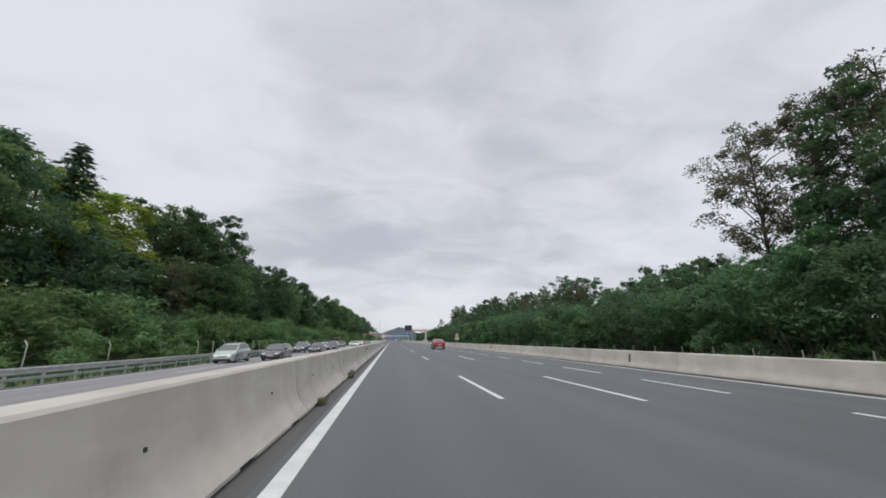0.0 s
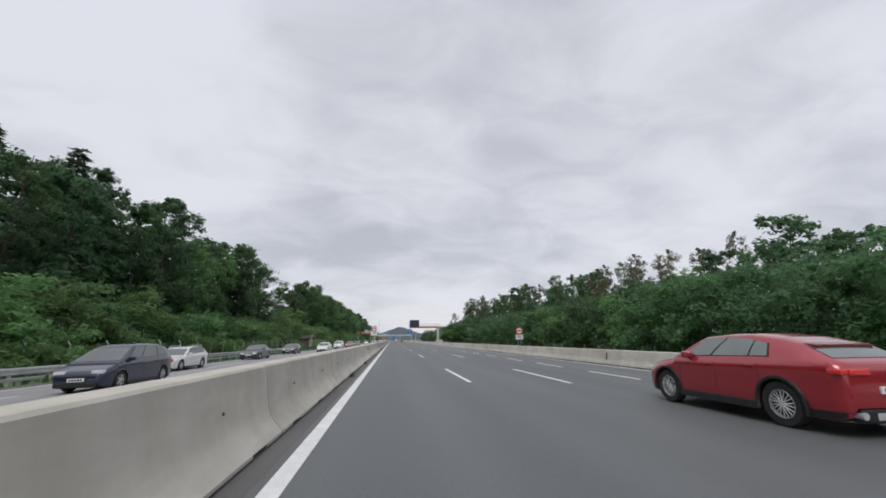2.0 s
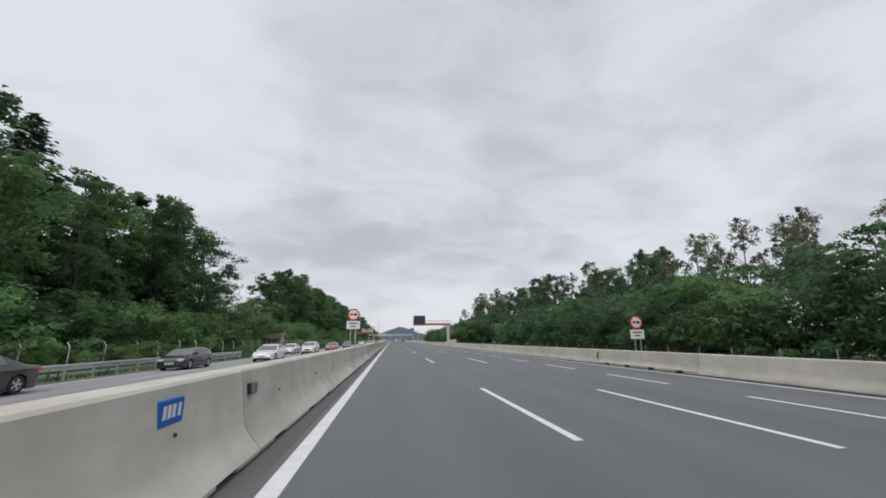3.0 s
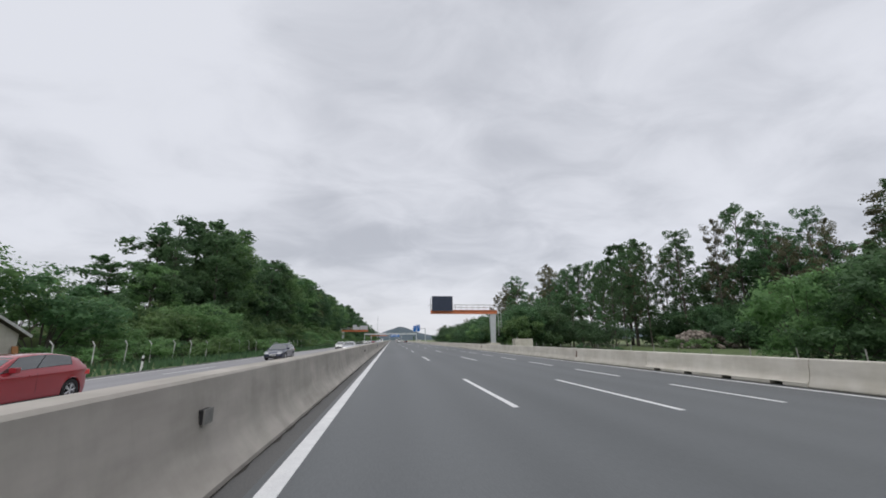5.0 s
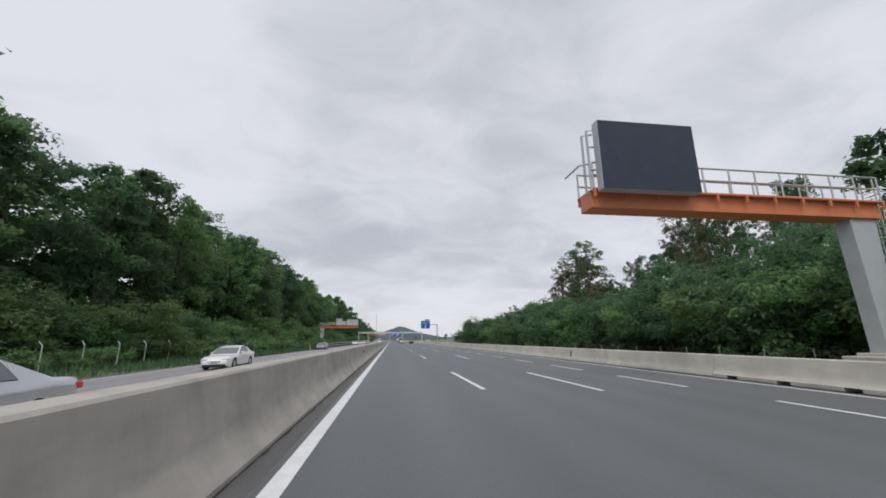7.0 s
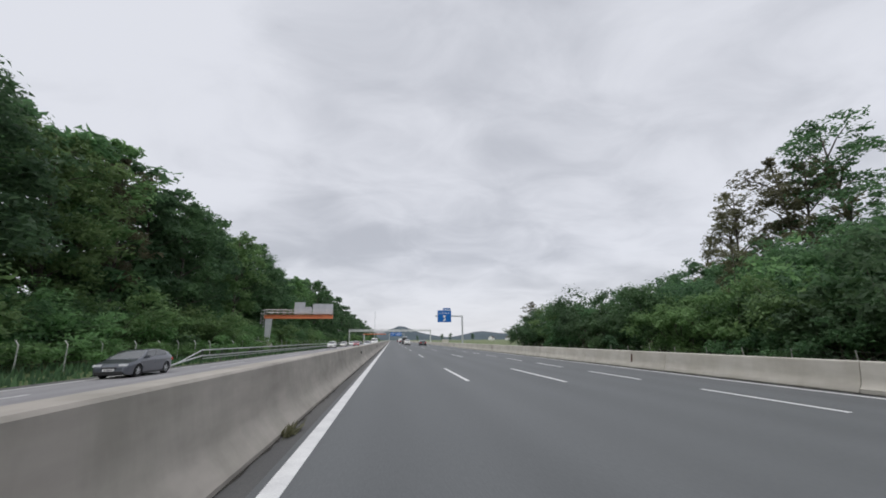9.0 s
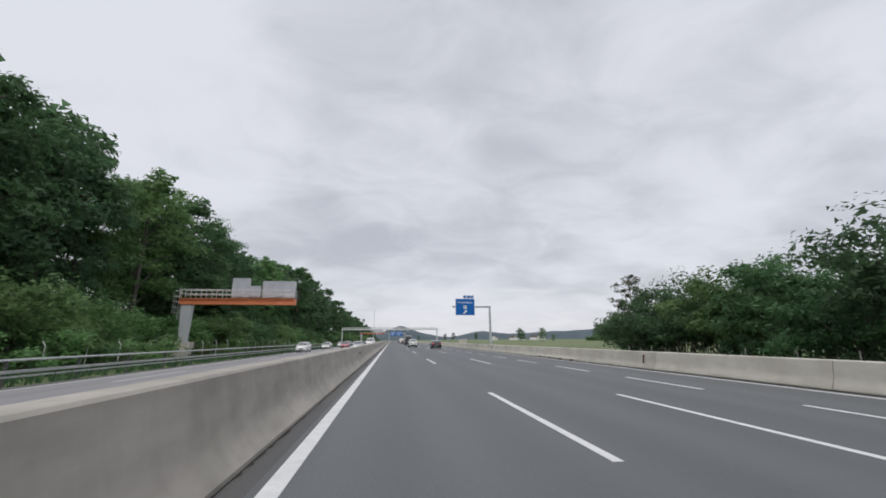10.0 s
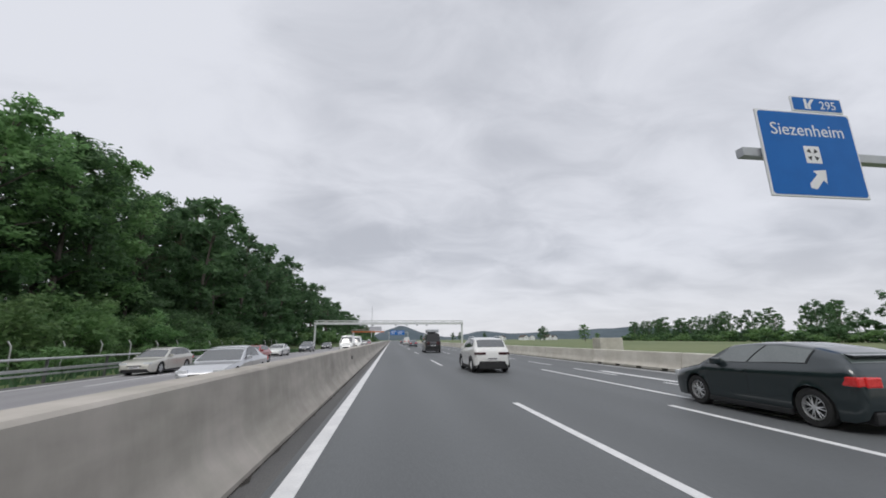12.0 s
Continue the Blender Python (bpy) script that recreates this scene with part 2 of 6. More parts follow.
M_GLASS.node_tree.nodes["Principled BSDF"].inputs["IOR"].default_value = 1.75
# opaque panes: daylight seen through the cabin is put into this paler colour
M_GLASS_PALE = material("glass_with_painted_daylight", (0.070, 0.090, 0.086), (0.115, 0.138, 0.132), rough=0.04, scale=1.2, spec=1.0)
M_GLASS_PALE.node_tree.nodes["Principled BSDF"].inputs["IOR"].default_value = 1.75
M_TYRE = material("tyre_rubber", (0.014, 0.014, 0.014), (0.028, 0.028, 0.028), rough=0.85, scale=20)
M_RIM = material("alloy_rim", (0.62, 0.63, 0.64), (0.74, 0.75, 0.76), rough=0.3, metal=0.5, scale=10)
M_LAMP_RED = material("red_tail_lamp", (0.60, 0.012, 0.014), (0.75, 0.03, 0.03), rough=0.15, scale=14, coat=0.8)
M_LAMP_CLEAR = material("clear_head_lamp", (0.50, 0.52, 0.54), (0.75, 0.77, 0.78), rough=0.12, scale=14, coat=0.8)
M_LAMP_DARK = material("smoked_tail_lamp", (0.03, 0.008, 0.010), (0.06, 0.012, 0.014), rough=0.15, scale=14, coat=0.8)


# ---------------------------------------------------------------- mesh helpers
def mesh_of(name, verts, faces, mat, smooth=False):
    me = bpy.data.meshes.new(name)
    me.from_pydata(verts, [], faces)
    me.materials.append(mat)
    if smooth:
        for p in me.polygons:
            p.use_smooth = True
    me.update()
    return me


def part(name, bm, mat, parent, label=""):
    """Links a bmesh (or a mesh) as one mesh object under a thing or a part."""
    if isinstance(bm, bpy.types.Mesh):
        me = bm
    else:
        me = bpy.data.meshes.new(name)
        bm.to_mesh(me)
        bm.free()
        me.materials.append(mat)
    ob = new(name, me)
    ob.parent = parent
    if label:
        tagged(ob, label)
    return ob


def box(bm, x0, x1, y0, y1, z0, z1, bevel=0.0):
    """Adds a box, bevelled if asked, to a bmesh."""
    r = bmesh.ops.create_cube(bm, size=1.0)
    vs = r["verts"]
    bmesh.ops.scale(bm, vec=(x1 - x0, y1 - y0, z1 - z0), verts=vs)
    bmesh.ops.translate(bm, vec=((x0 + x1) / 2, (y0 + y1) / 2, (z0 + z1) / 2), verts=vs)
    if bevel:
        es = list({e for v in vs for e in v.link_edges})
        bmesh.ops.bevel(bm, geom=es, offset=bevel, segments=2, affect="EDGES", profile=0.6)
    return bm


def tube(bm, pts, r0, r1=None, sides=6):
    """Adds a round bar through the points, tapering from r0 to r1, to a bmesh."""
    r1 = r0 if r1 is None else r1
    rings = []
    pts = [Vector(p) for p in pts]
    for i, p in enumerate(pts):
        d = (pts[min(i + 1, len(pts) - 1)] - pts[max(i - 1, 0)]).normalized()
        u = d.cross(Vector((0, 0, 1)) if abs(d.z) < 0.95 else Vector((1, 0, 0))).normalized()
        v = d.cross(u)
        r = r0 + (r1 - r0) * i / max(1, len(pts) - 1)
        rings.append([bm.verts.new(p + r * (math.cos(a) * u + math.sin(a) * v)) for a in (2 * math.pi * k / sides for k in range(sides))])
    for a, b in zip(rings, rings[1:]):
        for k in range(sides):
            bm.faces.new((a[k], a[(k + 1) % sides], b[(k + 1) % sides], b[k]))
    bm.faces.new(rings[0]); bm.faces.new(rings[-1][::-1])
    return bm


def empty(name, x=0.0, y=0.0, z=0.0, rz=0.0):
    ob = new(name)
    ob.matrix_world = pose(x, y, z, 0, 0, rz)
    return ob


def extrude_profile(name, prof, y0, y1, mat, closed=True, step=0.0):
    """A mesh of the (x, z) outline run along y from y0 to y1."""
    k = len(prof)
    n = max(1, int((y1 - y0) / step)) if step else 1
    vs = [(x, y0 + (y1 - y0) * j / n, z) for j in range(n + 1) for x, z in prof]
    m = k if closed else k - 1
    fs = [(j * k + i, j * k + (i + 1) % k, (j + 1) * k + (i + 1) % k, (j + 1) * k + i) for j in range(n) for i in range(m)]
    if closed:
        fs += [tuple(range(k - 1, -1, -1)), tuple(n * k + i for i in range(k))]
    me = mesh_of(name, vs, fs, mat, smooth=True)
    me.set_sharp_from_angle(angle=radians(28))
    return me


# ---------------------------------------------------------------- ground and carriageways
S = 1.135                                  # metres to a unit of the site plan that the planting and the signs are set out on
Y0, Y1 = -70.0, 1500.0
X_MEDIAN, X_RIGHT = -2.30, 12.86          # centre lines of the two concrete barriers
X_EDGE, X_L1, X_L2, X_L3, X_REDGE = -1.22, 2.82, 6.20, 9.28, 12.10
CROSS = 0.027                              # fall of the oncoming carriageway


def onc_z(x):
    return (x - X_MEDIAN) * CROSS


def ground_z(x, y):
    """Height of the open ground: flat corridor, a wooded bank on one side, level fields on the other."""
    if x < -16.3:
        base = -0.46
        s = min(1.0, max(0.0, (-x - 22.0) / 17.0))
        bank = 3.6 * s * s * (3 - 2 * s) * (1.0 if y < 700 else max(0.0, 1 - (y - 700) / 300))
        return base + bank + 0.12 * noise.noise((x * 0.15, y * 0.15, 0))
    if x < X_RIGHT + 0.4:
        return -0.48
    s = min(1.0, max(0.0, (x - 14) / 30.0))
    return -0.3 + 0.1 * s + 0.10 * noise.noise((x * 0.12, y * 0.12, 4))


def build_ground():
    xs = [-4500, -2500, -1200, -600, -300, -150, -90, -70] + [-61 + 2.5 * i for i in range(18)] + [-16.31, -16.2, -8, -2, 5, 13.2, 13.4] + [15 + 3 * i for i in range(20)] + [90, 130, 220, 400, 800, 1500, 2800, 4500]
    ys = [-2500, -800, -300, -150] + [-80 + 5 * i for i in range(125)] + [570, 620, 700, 800, 1000, 1300, 1800, 2600, 3600, 4800]
    vs = [(x, y, ground_z(x, y)) for y in ys for x in xs]
    k = len(xs)
    fs = [(j * k + i, j * k + i + 1, (j + 1) * k + i + 1, (j + 1) * k + i) for j in range(len(ys) - 1) for i in range(k - 1)]
    me = mesh_of("ground", vs, fs, M_GRASS, smooth=True)
    me.materials.append(M_FIELD)
    for p in me.polygons:
        if p.center.x > 30 and p.center.y > 340 or p.center.x > 75:
            p.material_index = 1
    tagged(new("ground", me), "green grassy verge, wooded bank and open fields beside the motorway", "ground", kind="structure")


def slab(name, x0, x1, z0, z1, mat, label, depth=0.35):
    me = extrude_profile(name, [(x0, z0), (x1, z1), (x1, z1 - depth), (x0, z0 - depth)][::-1], Y0, Y1, mat)
    return tagged(new(name, me), label, "road", kind="structure")


build_ground()
road = slab("road_1", X_EDGE - 0.22, X_RIGHT + 0.5, 0, 0, M_ASPHALT, "grey worn asphalt carriageway with white lane lines")
road_b = slab("road_2", -16.2, X_MEDIAN - 0.4, onc_z(-16.2), onc_z(X_MEDIAN - 0.4), M_ASPHALT_PALE, "pale asphalt carriageway for oncoming traffic behind the concrete barrier")
gutter = slab("road_gutter", X_MEDIAN - 0.4, X_EDGE - 0.22, 0.0, 0.0, M_SHOULDER, "dark dusty gutter strip along the foot of the concrete barrier")

part("hard_shoulder", extrude_profile("hard_shoulder", [(-16.18, onc_z(-16.18) - 0.1), (-16.18, onc_z(-16.18) + 0.004), (-15.12, onc_z(-15.12) + 0.004), (-15.12, onc_z(-15.12) - 0.1)], Y0, Y1, M_SHOULDER), None, road_b, "darker asphalt shoulder strip")
for nm, x, w in (("edge_line", X_EDGE, 0.23), ("edge_line", X_REDGE, 0.16)):
    part(nm, extrude_profile(nm, [(x - w / 2, 0.0), (x - w / 2, 0.005), (x + w / 2, 0.005), (x + w / 2, 0.0)], Y0, Y1, M_PAINT), None, road)
part("edge_line", extrude_profile("edge_line", [(-15.10, onc_z(-15.10)), (-15.10, onc_z(-15.10) + 0.005), (-14.90, onc_z(-14.90) + 0.005), (-14.90, onc_z(-14.90))], Y0, Y1, M_PAINT), None, road_b)
part("edge_line", extrude_profile("edge_line", [(-3.70, onc_z(-3.70)), (-3.70, onc_z(-3.70) + 0.005), (-3.50, onc_z(-3.50) + 0.005), (-3.50, onc_z(-3.50))], Y0, Y1, M_PAINT), None, road_b)


def dash_mesh(length, width):
    bm = bmesh.new()
    box(bm, -width / 2, width / 2, 0, length, 0.0005, 0.005)
    me = bpy.data.meshes.new("lane_dash")
    bm.to_mesh(me); bm.free()
    me.materials.append(M_PAINT)
    return me


# broken lane lines
PITCH_DASH, PITCH_SHORT = 20.605, 6.855
DASH, DASH_SHORT = dash_mesh(6.55, 0.15), dash_mesh(3.9, 0.14)


def lay(me, x, y, z, slope, under):
    d = new("lane_dash", me)
    d.matrix_world = Matrix.Translation((x, y, z)) @ Matrix.Rotation(slope, 4, "Y")
    d.parent = under


for i in range(-3, 42):
    y = PITCH_DASH * i
    lay(DASH, X_L1, y + 10.35, 0.0, 0.0, road)
    lay(DASH, X_L2, y + 9.4, 0.0, 0.0, road)
    for x in (-8.35, -12.55):
        lay(DASH, x, y + 5, onc_z(x) + 0.0005, -math.atan(CROSS), road_b)
for i in range(-6, 98):
    lay(DASH_SHORT, X_L3, 3.35 + PITCH_SHORT * i, 0.0, 0.0, road)


# lines of the exit lane
for x, w, y0, y1 in ((7.42, 0.15, 364.0, 377.2), (9.85, 0.28, 370.6, 375.8)):
    bm = bmesh.new()
    box(bm, x - w / 2, x + w / 2, y0, y1, 0.0005, 0.005)
    part("lane_line", bm, M_PAINT, road)


# ---------------------------------------------------------------- concrete barriers
def barrier_profile(foot, bend_x, bend_z, top_x, top_z):
    """Half section of a safety barrier: sloped foot that curves into a steep wall, rounded top edge; and its mirror."""
    right = [(foot, 0.0), (foot, 0.06), (foot * 0.45 + bend_x * 0.55, bend_z * 0.62), (bend_x, bend_z), (bend_x * 0.72 + top_x * 0.28, bend_z + 0.11), (bend_x * 0.52 + top_x * 0.48, bend_z + 0.26),
             (top_x, top_z - 0.03), (top_x - 0.03, top_z)]
    return right + [(-x, z) for x, z in right[::-1]]


JOINT = 0.014


def barrier_segment(prof, length, mat, slots, rise=0.075):
    """One precast length: joint gaps at its ends, drain slots cut under its foot, and a shadow gap where it stands on the road."""
    bm = bmesh.new()
    foot = prof[0][0]
    upper = [(foot, rise)] + [p for p in prof if p[1] > rise] + [(-foot, rise)]
    cuts = [JOINT] + [v for slot in slots for v in slot] + [length - JOINT]
    rows = [[bm.verts.new((x, y, z)) for x, z in upper] for y in cuts]
    k = len(upper)
    feet = []
    for n, (a, b) in enumerate(zip(rows, rows[1:])):
        for i in range(k):
            f = bm.faces.new((a[i], a[(i + 1) % k], b[(i + 1) % k], b[i]))
            if i == k - 1 and n % 2 == 0:
                feet.append(f)
    bm.faces.new(rows[0][::-1]); bm.faces.new(rows[-1])
    bmesh.ops.recalc_face_normals(bm, faces=bm.faces)
    for f in feet:
        for inset, z in ((0.006, 0.028), (0.054, 0.0)):
            bmesh.ops.inset_individual(bm, faces=[f], thickness=inset)
            f = bmesh.ops.extrude_discrete_faces(bm, faces=[f])["faces"][0]
            for v in f.verts:
                v.co.z = z
    bmesh.ops.recalc_face_normals(bm, faces=bm.faces)
    me = bpy.data.meshes.new("barrier_segment")
    bm.to_mesh(me); bm.free()
    for p in me.polygons:
        p.use_smooth = True
    me.set_sharp_from_angle(angle=radians(28))
    me.materials.append(mat)
    return me


MED_PROF = barrier_profile(0.54, 0.33, 0.33, 0.20, 1.11)
RGT_PROF = barrier_profile(0.34, 0.22, 0.30, 0.13, 0.86)


def build_barriers():
    med = tagged(empty("wall_median"), "stained grey concrete safety barrier between the two carriageways", "barrier", kind="structure")
    pitch = 6.98
    seg = barrier_segment(MED_PROF, pitch, M_CONCRETE_PALE, ((0.70, 1.28), (3.22, 3.80), (5.62, 6.20)))
    bm = bmesh.new()
    bmesh.ops.create_cone(bm, cap_ends=True, segments=10, radius1=0.024, radius2=0.019, depth=0.02)
    bmesh.ops.rotate(bm, cent=(0, 0, 0), matrix=Matrix.Rotation(radians(90 - 10), 3, "Y"), verts=bm.verts)
    plug = bpy.data.meshes.new("lifting_plug"); bm.to_mesh(plug); bm.free(); plug.materials.append(M_BLACK)
    y = 36.9 - pitch * 16
    while y < 120:
        o = new("barrier_segment", seg); o.location = (X_MEDIAN, y, 0); o.parent = med
        for dy in (1.75, 5.22):
            q = new("lifting_plug", plug); q.location = (0.266, dy, 0.64); q.parent = o
        y += pitch
    part("cast_length", extrude_profile("cast_length", MED_PROF[::-1], y, Y1, M_CONCRETE, step=6.0), None, med, "continuous slip-formed concrete length").location = (X_MEDIAN, 0, 0)
    # a ragged line of dark grit and open joint where the cast length meets the gutter
    rs = random.Random(77)
    vs, fs, yy = [], [], y
    while yy < 470:
        w = rs.uniform(0.012, 0.03) + (rs.uniform(0.02, 0.05) if rs.random() < 0.3 else 0.0)
        vs += [(X_MEDIAN + 0.525, yy, 0.006), (X_MEDIAN + 0.54 + w, yy, 0.005)]
        yy += rs.uniform(0.10, 0.38)
    fs = [(2 * i, 2 * i + 1, 2 * i + 3, 2 * i + 2) for i in range(len(vs) // 2 - 1)]
    part("dirt_seam", mesh_of("dirt_seam", vs, fs, M_GRIT), None, gutter, "ragged dark line of grit along the barrier's foot")
    # a broken line of wet grit along the foot of the outer barrier
    vs, fs, yy = [], [], -20.0
    while yy < 430:
        ln, w = rs.uniform(0.25, 1.5), rs.uniform(0.015, 0.07)
        i = len(vs)
        x = X_RIGHT - 0.335
        vs += [(x, yy, 0.004), (x, yy + ln, 0.004), (x - w * 0.5, yy + ln * 0.9, 0.004), (x - w, yy + ln * 0.5, 0.004), (x - w * 0.6, yy + ln * 0.1, 0.004)]
        fs.append((i, i + 1, i + 2, i + 3, i + 4))
        yy += ln + rs.uniform(0.0, 0.9)
    part("dirt_seam", mesh_of("dirt_seam", vs, fs, M_GRIT), None, road, "broken dark line of grit along the outer barrier's foot")
    rgt = tagged(empty("wall_right"), "pale concrete safety barrier along the outer edge of the road", "barrier", kind="structure")
    seg_a = barrier_segment(RGT_PROF, 7.77, M_CONCRETE_PALE, (), 0.05)
    seg_b = barrier_segment(RGT_PROF, 7.77, M_CONCRETE_PALE, ((0.78, 1.22), (2.73, 3.17), (4.68, 5.12), (6.63, 7.07)), 0.135)
    for i in range(-52, 64):
        o = new("barrier_segment", seg_b if i % 7 == 0 else seg_a); o.location = (X_RIGHT, 319.5 + 7.77 * i, 0); o.parent = rgt


build_barriers()


# ---------------------------------------------------------------- trees and shrubs
def leaf_cloud(rng, boughs, radii, subs, per, size, squash=1.0, core=True, ragged=0.4):
    """Many small leaf sprays on the outside of sub-clumps round each bough, turned outwards and up; a few broad sprays fill the heart of each clump."""
    bc = np.repeat(np.array(boughs), subs, axis=0)
    br = np.repeat(np.array(radii), subs)[:, None]
    d = rng.normal(size=bc.shape); d[:, 2] += 0.35
    d /= np.linalg.norm(d, axis=1)[:, None]
    sc = bc + d * br * rng.uniform(0.35, 0.95, (len(bc), 1)) * np.array((1, 1, squash))
    girth = br * rng.uniform(0.28, 0.50, (len(bc), 1))
    made = []
    for count, big, near, far in ((per, 1.0, 0.55, 1.15), (max(2, per // 9), 1.8, 0.1, 0.5))[:2 if core else 1]:
        c, g, r = np.repeat(sc, count, axis=0), np.repeat(girth, count, axis=0), np.repeat(bc, count, axis=0)
        u = rng.normal(size=c.shape) + np.array((0, 0, 0.25))
        u /= np.linalg.norm(u, axis=1)[:, None]
        p = c + u * g * rng.uniform(near, far, (len(c), 1)) * np.array((1.15, 1.15, 0.85))
        n = 0.75 * u + np.array((0, 0, 0.4)) + ragged * rng.normal(size=c.shape)
        n /= np.linalg.norm(n, axis=1)[:, None]
        a = np.cross(n, rng.normal(size=c.shape)); a /= np.linalg.norm(a, axis=1)[:, None]
        b = np.cross(n, a)
        s = size * big * rng.uniform(0.55, 1.4, (len(c), 1))
        made.append(np.stack([p - a * s * 0.6, p + a * s * 0.7 + b * s * 0.1, p + b * s * 0.62], axis=1).reshape(-1, 3))
    return np.concatenate(made)


def cloud_mesh(name, v, mat):
    me = bpy.data.meshes.new(name)
    n = len(v) // 3
    me.vertices.add(3 * n); me.loops.add(3 * n); me.polygons.add(n)
    me.vertices.foreach_set("co", v.astype(np.float32).ravel())
    me.loops.foreach_set("vertex_index", np.arange(3 * n, dtype=np.int32))
    me.polygons.foreach_set("loop_start", np.arange(0, 3 * n, 3, dtype=np.int32))
    me.materials.append(mat)
    me.update(calc_edges=True)
    return me


def make_tree(seed, height, radius, mat, label, boughs=19, subs=8, per=50, leaf=0.31, low=0.12, airy=False):
    """A woodland tree: tapered, leaning trunk, a limb to each leafy bough, uneven crown."""
    rng = np.random.default_rng(seed)
    root = tagged(empty("tree"), label, "tree", "roadside trees")
    bm = bmesh.new()
    lean = rng.uniform(-0.06, 0.06, 2) * height
    axis = [Vector((lean[0] * u * u, lean[1] * u * u, height * 0.90 * u)) for u in np.linspace(0, 1, 7)]
    tube(bm, [Vector((0, 0, -0.6))] + axis, (0.010 if airy else 0.014) * height, 0.03, 7)
    centres, radii = [], []
    for i in range(boughs):
        u = low + (0.97 - low) * ((i + rng.uniform(0, 1)) / boughs)
        prof = math.sin(math.pi * min(1.0, 0.18 + 0.74 * (u - low) / (1 - low))) ** 0.7
        rr = radius * prof * math.sqrt(rng.uniform(0.10, 1.0)) * rng.uniform(0.6, 1.0)
        an = i * 2.4 + rng.uniform(-0.6, 0.6)
        ax = Vector((lean[0] * u * u, lean[1] * u * u, height * 0.93 * u))
        c = ax + Vector((math.cos(an) * rr, math.sin(an) * rr, rng.uniform(-0.4, 0.4)))
        centres.append(c)
        radii.append((0.30 if airy else 0.46) * rng.uniform(0.7, 1.25) * radius * (0.55 + 0.45 * prof))
        start = ax - Vector((0, 0, 0.4 + rr * 0.6))
        start.z = max(start.z, height * 0.10)
        mid = (start + c) / 2 + Vector((0, 0, 0.14 * rr))
        tube(bm, [start, mid, c], (0.0030 if airy else 0.0042) * height, 0.02, 4)
    part("trunk", bm, M_BARK, root)
    part("crown", cloud_mesh("crown", leaf_cloud(rng, centres, radii, subs, per, leaf, 1.0, not airy, 0.9 if airy else 0.5), mat), None, root)
    return root


def make_shrub(seed, height, radius, mat, label, boughs=9, subs=7, per=40, leaf=0.21, kind="shrub"):
    """A dense shrub: several stems from the ground under a low, lumpy mass of leaves."""
    rng = np.random.default_rng(seed)
    root = tagged(empty(kind), label, kind, "roadside " + ("bushes" if kind == "bush" else "shrubs"))
    bm = bmesh.new()
    centres, radii = [], []
    for i in range(boughs):
        an, q = i * 2.4 + rng.uniform(-0.5, 0.5), math.sqrt(rng.uniform(0, 1))
        z = height * (0.14 + 0.70 * rng.uniform(0, 1) * (1 - 0.45 * q * q))
        c = Vector((math.cos(an) * q * radius, math.sin(an) * q * radius, z))
        centres.append(c)
        radii.append(rng.uniform(0.75, 1.25) * min(radius, height) * 0.42)
        tube(bm, [(c.x * 0.15, c.y * 0.15, -0.3), (c.x * 0.5, c.y * 0.5, z * 0.6), c], 0.045, 0.015, 4)
    part("stem", bm, M_BARK, root)
    part("foliage", cloud_mesh("foliage", leaf_cloud(rng, centres, radii, subs, per, leaf, 0.9), mat), None, root)
    return root


def make_spruce(seed, height, radius):
    """A spruce: straight trunk, whorls of drooping branches that shorten to a pointed top, set with flat needle sprays."""
    rng = np.random.default_rng(seed)
    root = tagged(empty("conifer"), "dark green spruce with drooping branches and a pointed top", "tree", "roadside trees")
    bm = bmesh.new()
    tube(bm, [(0, 0, -0.6), (0, 0, height * 0.5), (0.1, 0, height * 0.99)], 0.012 * height, 0.02, 7)
    sprays = []
    levels = 46
    for i in range(levels):
        u = 0.14 + 0.84 * i / (levels - 1)
        reach = radius * (1.01 - u) ** 0.62 * rng.uniform(0.7, 1.15)
        for q in range(6):
            an = q * 1.0472 + i * 1.7 + rng.uniform(-0.4, 0.4)
            d = np.array((math.cos(an), math.sin(an), 0.0))
            ln = reach * rng.uniform(0.7, 1.1)
            z = height * u + rng.uniform(-0.25, 0.25)
            if i % 3 == 0:
                tube(bm, [(0, 0, z), tuple(d * ln * 0.6 + (0, 0, z - 0.10 * ln)), tuple(d * ln + (0, 0, z - 0.22 * ln))], 0.03, 0.008, 3)
            f = rng.uniform(0.12, 1.0, (22, 1))
            side = np.cross(d, (0, 0, 1.0))
            w = rng.uniform(-1, 1, (22, 1)) * 0.28 * ln * (1.1 - f)
            p = d * ln * f + side * w + np.array((0, 0, z)) - np.array((0, 0, 1.0)) * (0.22 * ln * f * f + np.abs(rng.normal(0, 0.08, (22, 1))))
            out = d + side * np.sign(w) * 0.7 + np.array((0, 0, -0.3)) + rng.normal(0, 0.35, (22, 3))
            across = np.cross(out, (0, 0, 1.0)) + rng.normal(0, 0.25, (22, 3))
            sz = rng.uniform(0.4, 0.75, (22, 1)) * (0.35 + 0.55 * ln / radius)
            sprays.append(np.stack([p - across * sz * 0.28, p + across * sz * 0.28, p + out * sz * 0.9], 1).reshape(-1, 3))
    part("trunk", bm, M_BARK, root)
    part("crown", cloud_mesh("crown", np.concatenate(sprays), M_NEEDLES), None, root)
    return root


